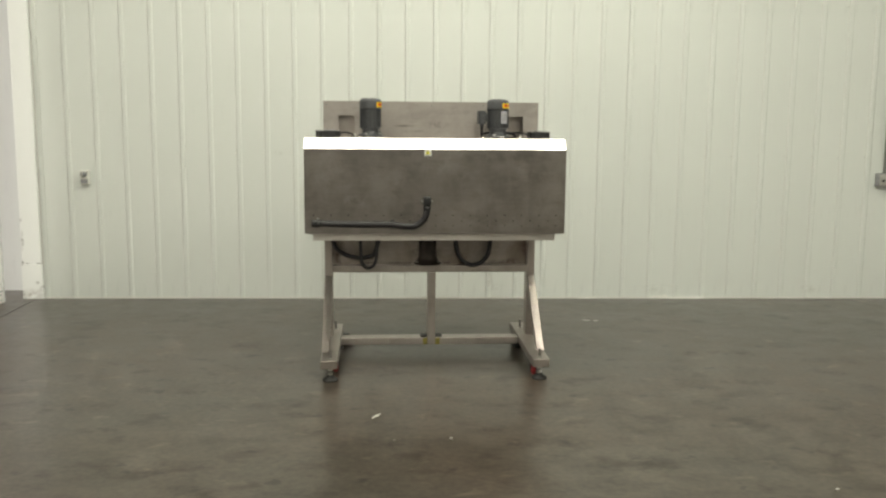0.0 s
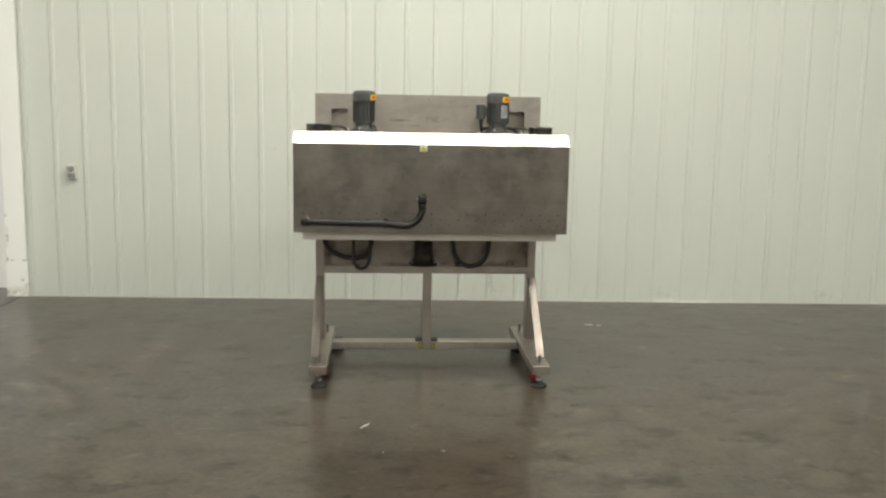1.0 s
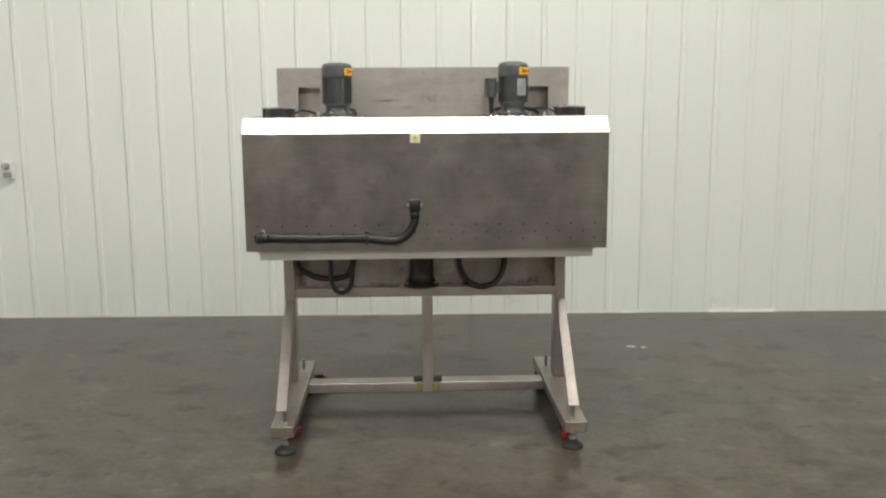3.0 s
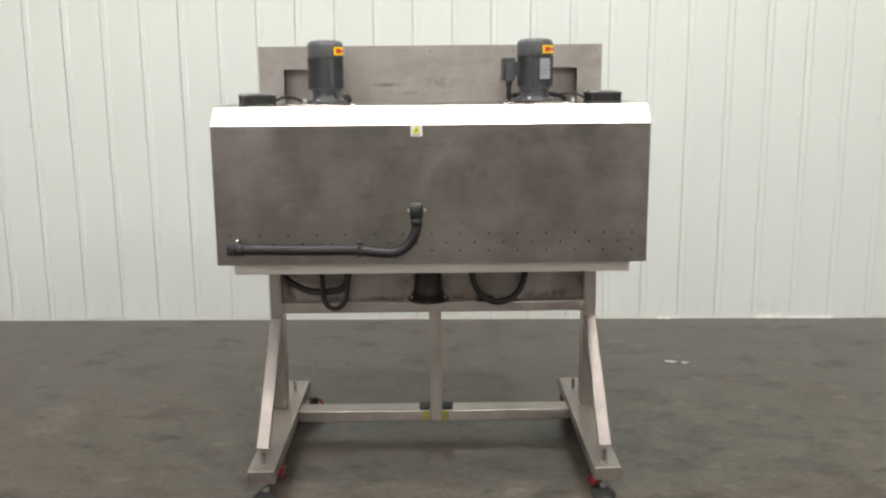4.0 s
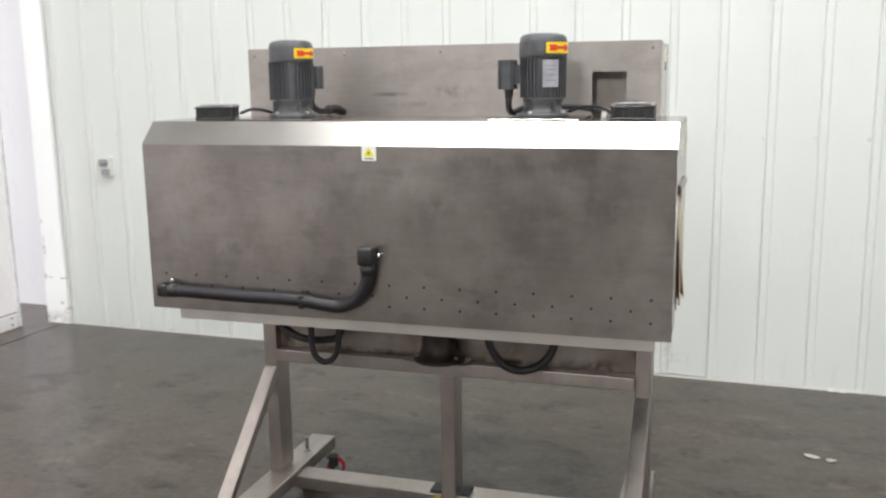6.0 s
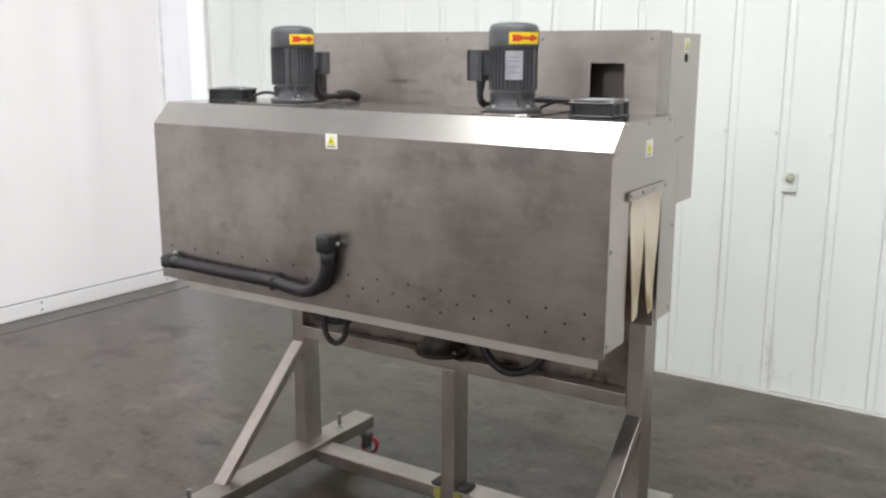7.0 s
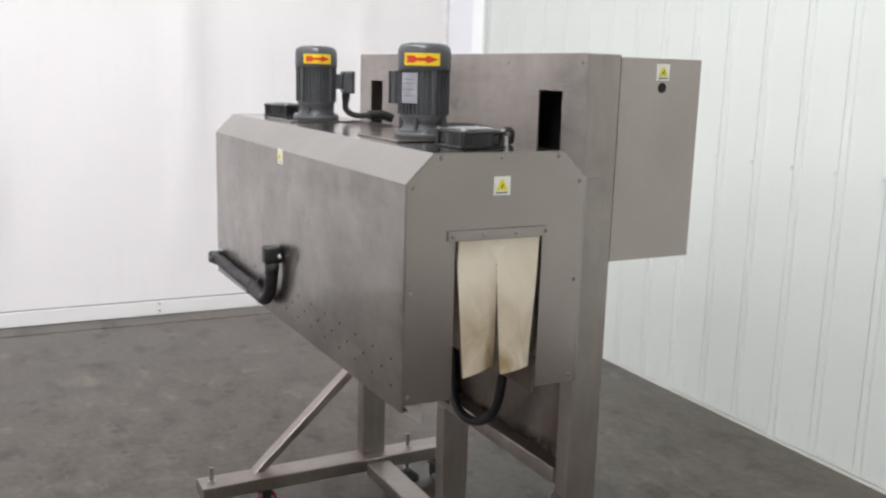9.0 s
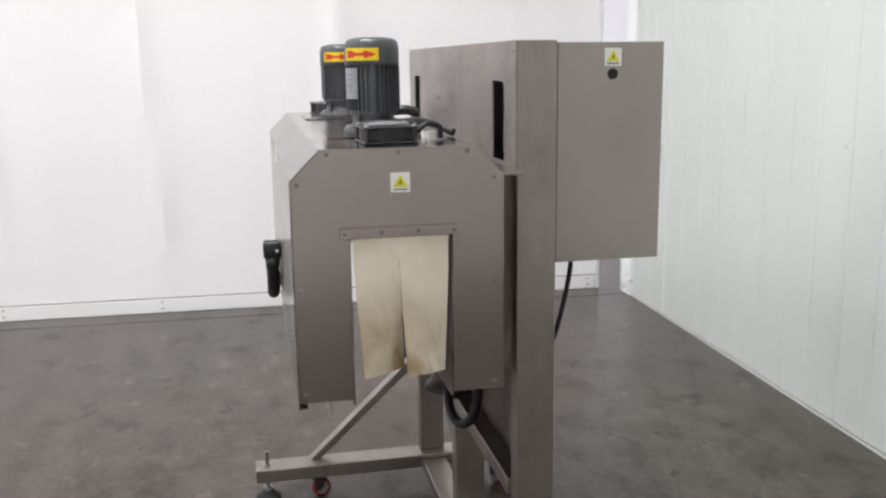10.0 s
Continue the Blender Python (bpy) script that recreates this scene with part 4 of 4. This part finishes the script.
def motor(c, box_deg, plate_deg, turn, ribs, specks):
    z0 = 1.452
    body = part("motor", lathe(bmesh.new(), [(0.057, z0 + 0.045), (0.0585, z0 + 0.06), (0.0585, 1.618), (0.056, 1.625)], c, 40), MOTOR_GREY, tunnel, "grey painted electric motor standing upright", True)
    for k in range(36):
        piece("cooling_fin", fin_mesh, body, Matrix.Translation((c[0], c[1], 0)) @ Matrix.Rotation(radians(10 * k), 4, "Z"))
    part("fan_cover", lathe(bmesh.new(), [(0.0665, 1.612), (0.067, 1.62), (0.067, 1.655), (0.064, 1.668), (0.056, 1.675), (0.04, 1.6785), (0.012, 1.679)], c, 40), MOTOR_GREY, body, "rounded grey fan cover", True)
    bm = bmesh.new()
    for k in range(8):
        for r in (0.02, 0.034):
            cyl(bm, polar(c, r, 45 * k, 1.674), polar(c, r, 45 * k, 1.6795 if r < 0.03 else 1.6792), 0.0035, seg=8)
    part("vent_hole", bm, INSIDE, body)
    # small bright plates stand in for glints off the vent edges
    for a, r, w in specks:
        m = Matrix.Translation(polar(c, r, a, 1.6792 - max(0.0, r - 0.03) * 0.21)) @ Matrix.Rotation(radians(a), 4, "Z") @ Matrix.Rotation(radians(12), 4, "Y")
        part("glint_patch", box(bmesh.new(), -0.003, 0.003, -w, w, -0.0008, 0.0006, 0.0004, 1, m), CHROME, body, "small bright patch standing for a glint on the fan cover")
    part("end_bell", lathe(bmesh.new(), [(0.068, z0 + 0.007), (0.056, z0 + 0.015), (0.049, z0 + 0.026), (0.049, z0 + 0.034), (0.059, z0 + 0.044), (0.061, z0 + 0.052)], c, 36), MOTOR_GREY, body, "", True)
    part("flange", lathe(bmesh.new(), [(0.073, z0 - 0.0042), (0.074, z0 + 0.007), (0.05, z0 + 0.011)], c, 36), MOTOR_GREY, body, "", True)
    for k in range(4):
        a = 45 + 90 * k
        m = Matrix.Translation((c[0], c[1], 0)) @ Matrix.Rotation(radians(a), 4, "Z")
        part("flange_rib", box(bmesh.new(), 0.044, 0.062, -0.004, 0.004, z0 + 0.008, z0 + 0.042, 0.001, 1, m), MOTOR_GREY, body)
        part("flange_bolt", cyl(bmesh.new(), polar(c, 0.064, a + 22, z0 + 0.006), polar(c, 0.064, a + 22, z0 + 0.014), 0.006, seg=6), CHROME, body)
    st = part("arrow_sticker", curved_patch(c, 0.0676, -62 + turn, 17 + turn, 1.6235, 1.6535), YELLOW, body, "yellow sticker with a red arrow")
    part("red_arrow", arrow_patch(c, 0.0688, -56 + turn, 12 + turn, 1.6385), ARROW_RED, body, "red arrow")
    for a in ribs:
        part("casting_rib", box(bmesh.new(), 0.055, 0.0675, -0.0065, 0.0065, z0 + 0.05, 1.613, 0.002, 1, Matrix.Translation((c[0], c[1], 0)) @ Matrix.Rotation(radians(a), 4, "Z")), MOTOR_GREY, body)
    # terminal box with a gland
    m = Matrix.Translation((c[0], c[1], 0)) @ Matrix.Rotation(radians(box_deg), 4, "Z")
    bm = bmesh.new()
    box(bm, 0.055, 0.085, -0.02, 0.02, 1.545, 1.592, 0.003, 1, m)
    box(bm, 0.085, 0.116, -0.033, 0.033, 1.532, 1.602, 0.006, 2, m)
    part("terminal_box", bm, MOTOR_GREY, body, "grey terminal box")
    part("terminal_lid", box(bmesh.new(), 0.1165, 0.121, -0.034, 0.034, 1.531, 1.603, 0.002, 1, m), MOTOR_GREY, body)
    g0 = m @ Vector((0.098, 0, 1.531))
    part("cable_gland", cyl(bmesh.new(), g0, g0 - Vector((0, 0, 0.028)), 0.014, 0.011, 12), BLACK, body)
    if plate_deg is not None:
        part("nameplate", curved_patch(c, 0.0662, plate_deg - 20, plate_deg + 20, 1.532, 1.606, 0.001, 6), PLATE, body, "dull metal nameplate")
        for z in (1.59, 1.58, 1.565, 1.55):
            part("nameplate_line", curved_patch(c, 0.0674, plate_deg - 14, plate_deg + 12, z - 0.0016, z + 0.0016, 0.0005, 5), GREY_BOX, body)
    return g0


CL, CR = (-0.389, 0.231), (0.391, 0.231)
for c in (CL, CR):
    part("motor_plate", bx(c[0] - 0.13, c[0] + 0.12, 0.105, 0.345, 1.4435, 1.4475, 0.001, 1), STEEL_GLOSS, tunnel)
g = motor(CL, 80, None, 6, (-64, 26, 116, 206), ((-140, 0.046, 0.006), (-118, 0.05, 0.009), (-96, 0.044, 0.004), (-82, 0.051, 0.008), (-64, 0.047, 0.005), (-30, 0.048, 0.005)))
part("motor_cable", hose(bmesh.new(), [g - Vector((0, 0, 0.02)), g - Vector((-0.002, 0, 0.05)), g + Vector((0.015, 0.025, -0.070)), (-0.345, 0.40, 1.461), (-0.338, 0.44, 1.462), (-0.332, 0.475, 1.452)], 0.0095), HOSE, tunnel, "black motor cable", True)
part("cable_sleeve", hose(bmesh.new(), [(-0.345, 0.395, 1.462), (-0.338, 0.44, 1.464), (-0.332, 0.478, 1.452)], 0.0155), BLACK, tunnel, "", True)
g = motor(CR, -177, -60, -10, (-5, 85, 130), ((-130, 0.046, 0.004), (-100, 0.052, 0.005), (-74, 0.046, 0.004), (-40, 0.049, 0.007), (-10, 0.046, 0.004)))
part("motor_cable", hose(bmesh.new(), [g - Vector((0, 0, 0.02)), g - Vector((0, 0, 0.055)), g + Vector((0.005, 0.03, -0.072)), (0.32, 0.325, 1.468), (0.42, 0.345, 1.474), (0.49, 0.372, 1.468), (0.53, 0.405, 1.452)], 0.0095), HOSE, tunnel, "black motor cable", True)


# ---- small square fans ----
def square_fan(c, turn):
    m = Matrix.Translation((c[0], c[1], 1.4435)) @ Matrix.Rotation(radians(turn), 4, "Z")
    h = 0.061
    bm = bmesh.new()
    for z0, z1 in ((0.0, 0.005), (0.033, 0.038)):
        box(bm, -h, h, -h, h, z0, z1, 0.002, 1, m)
    box(bm, -0.052, 0.052, -0.052, 0.052, 0.004, 0.034, 0.004, 1, m)
    rad = 0.0585
    seg = 28
    ring = [[bm.verts.new(m @ Vector((rad * math.cos(2 * math.pi * k / seg), rad * math.sin(2 * math.pi * k / seg), z))) for k in range(seg)] for z in (0.005, 0.033)]
    for k in range(seg):
        bm.faces.new((ring[0][k], ring[0][(k + 1) % seg], ring[1][(k + 1) % seg], ring[1][k]))
    for sx in (-1, 1):
        for sy in (-1, 1):
            cyl(bm, m @ Vector((sx * 0.053, sy * 0.053, 0.004)), m @ Vector((sx * 0.053, sy * 0.053, 0.034)), 0.006, seg=8)
    f = part("cooling_fan", bm, BLACK, tunnel, "black square cooling fan")
    part("hub", cyl(bmesh.new(), m @ Vector((0, 0, 0.036)), m @ Vector((0, 0, 0.0395)), 0.02, seg=20), BLACK, f)
    bm = bmesh.new()
    for r in (0.022, 0.032, 0.042, 0.051):
        pts = [m @ Vector((r * math.cos(2 * math.pi * k / 20), r * math.sin(2 * math.pi * k / 20), 0.0425)) for k in range(21)]
        hose(bm, pts, 0.0011, 5, 1)
    for a in (45, 135):
        d = Vector((math.cos(radians(a)), math.sin(radians(a)), 0)) * 0.072
        cyl(bm, m @ (d + Vector((0, 0, 0.041))), m @ (-d + Vector((0, 0, 0.041))), 0.0011, seg=5)
    part("finger_guard", bm, GREY_BOX, f, "wire finger guard", True)
    for sx in (-1, 1):
        for sy in (-1, 1):
            part("fan_screw", cyl(bmesh.new(), m @ Vector((sx * 0.053, sy * 0.053, 0.037)), m @ Vector((sx * 0.053, sy * 0.053, 0.043)), 0.005, seg=8), CHROME, f)


square_fan((-0.648, 0.222), 22)
square_fan((0.645, 0.225), 3)
part("fan_cord", hose(bmesh.new(), [(-0.585, 0.25, 1.458), (-0.555, 0.27, 1.470), (-0.52, 0.29, 1.466), (-0.49, 0.31, 1.453)], 0.005), HOSE, tunnel, "thin black fan cord", True)
part("fan_cord", hose(bmesh.new(), [(0.585, 0.24, 1.458), (0.55, 0.26, 1.474), (0.5, 0.28, 1.474), (0.46, 0.29, 1.462), (0.44, 0.29, 1.452)], 0.0045), HOSE, tunnel, "thin black fan cord", True)
part("fan_cord", hose(bmesh.new(), [(0.652, 0.284, 1.458), (0.645, 0.318, 1.482), (0.625, 0.350, 1.474), (0.612, 0.356, 1.449)], 0.0065), HOSE, tunnel, "thin black fan cord", True)
part("cord_gland", cyl(bmesh.new(), (0.62, 0.333, 1.443), (0.62, 0.333, 1.464), 0.009, seg=10), PVC, tunnel, "pale cord gland")
part("cord_gland", cyl(bmesh.new(), (-0.485, 0.312, 1.443), (-0.485, 0.312, 1.463), 0.008, seg=8), PVC, tunnel, "pale cord gland")
part("cord_gland", cyl(bmesh.new(), (0.55, 0.33, 1.443), (0.55, 0.33, 1.457), 0.007, seg=8), PVC, tunnel, "pale cord gland")

# ---- hoses and blower under the tunnel ----
part("under_hose", hose(bmesh.new(), [(-0.66, 0.50, 0.90), (-0.622, 0.48, 0.736), (-0.555, 0.47, 0.681), (-0.49, 0.465, 0.663), (-0.42, 0.465, 0.665), (-0.365, 0.47, 0.695), (-0.32, 0.48, 0.86)], 0.0135), HOSE, tunnel, "black hose sagging under the tunnel", True)
part("under_hose", hose(bmesh.new(), [(-0.455, 0.43, 0.88), (-0.455, 0.425, 0.72), (-0.445, 0.42, 0.63), (-0.405, 0.42, 0.60), (-0.365, 0.425, 0.63), (-0.352, 0.43, 0.72), (-0.35, 0.44, 0.88)], 0.0105), HOSE, tunnel, "black hose loop under the tunnel", True)
part("under_hose", hose(bmesh.new(), [(0.155, 0.47, 0.90), (0.163, 0.46, 0.74), (0.185, 0.455, 0.67), (0.23, 0.455, 0.625), (0.285, 0.465, 0.612), (0.345, 0.48, 0.638), (0.383, 0.495, 0.71), (0.398, 0.505, 0.90)], 0.0135), HOSE, tunnel, "black hose loop under the tunnel", True)
part("blower_plate", bx(-0.125, 0.085, 0.47, 0.565, 0.6055, 0.612, 0.002, 1), STEEL_FRAME, tunnel)
OILY = plain("oily_brown_steel", (0.032, 0.023, 0.019), 0.42, 0.5, 0.5, 22)
blow = part("blower_duct", lathe(bmesh.new(), [(0.088, 0.6125), (0.086, 0.622), (0.070, 0.632), (0.060, 0.66), (0.057, 0.70), (0.057, 0.87)], (-0.02, 0.515), 28), OILY, tunnel, "oily brown steel blower duct under the tunnel", True)
for x in (-0.088, 0.048):
    part("blower_bolt", cyl(bmesh.new(), (x, 0.485, 0.612), (x, 0.485, 0.632), 0.007, seg=8), CHROME, blow)

# the machine stands a little askew to the wall
tunnel.matrix_basis = Matrix.Rotation(radians(TURNED), 4, "Z") @ tunnel.matrix_basis
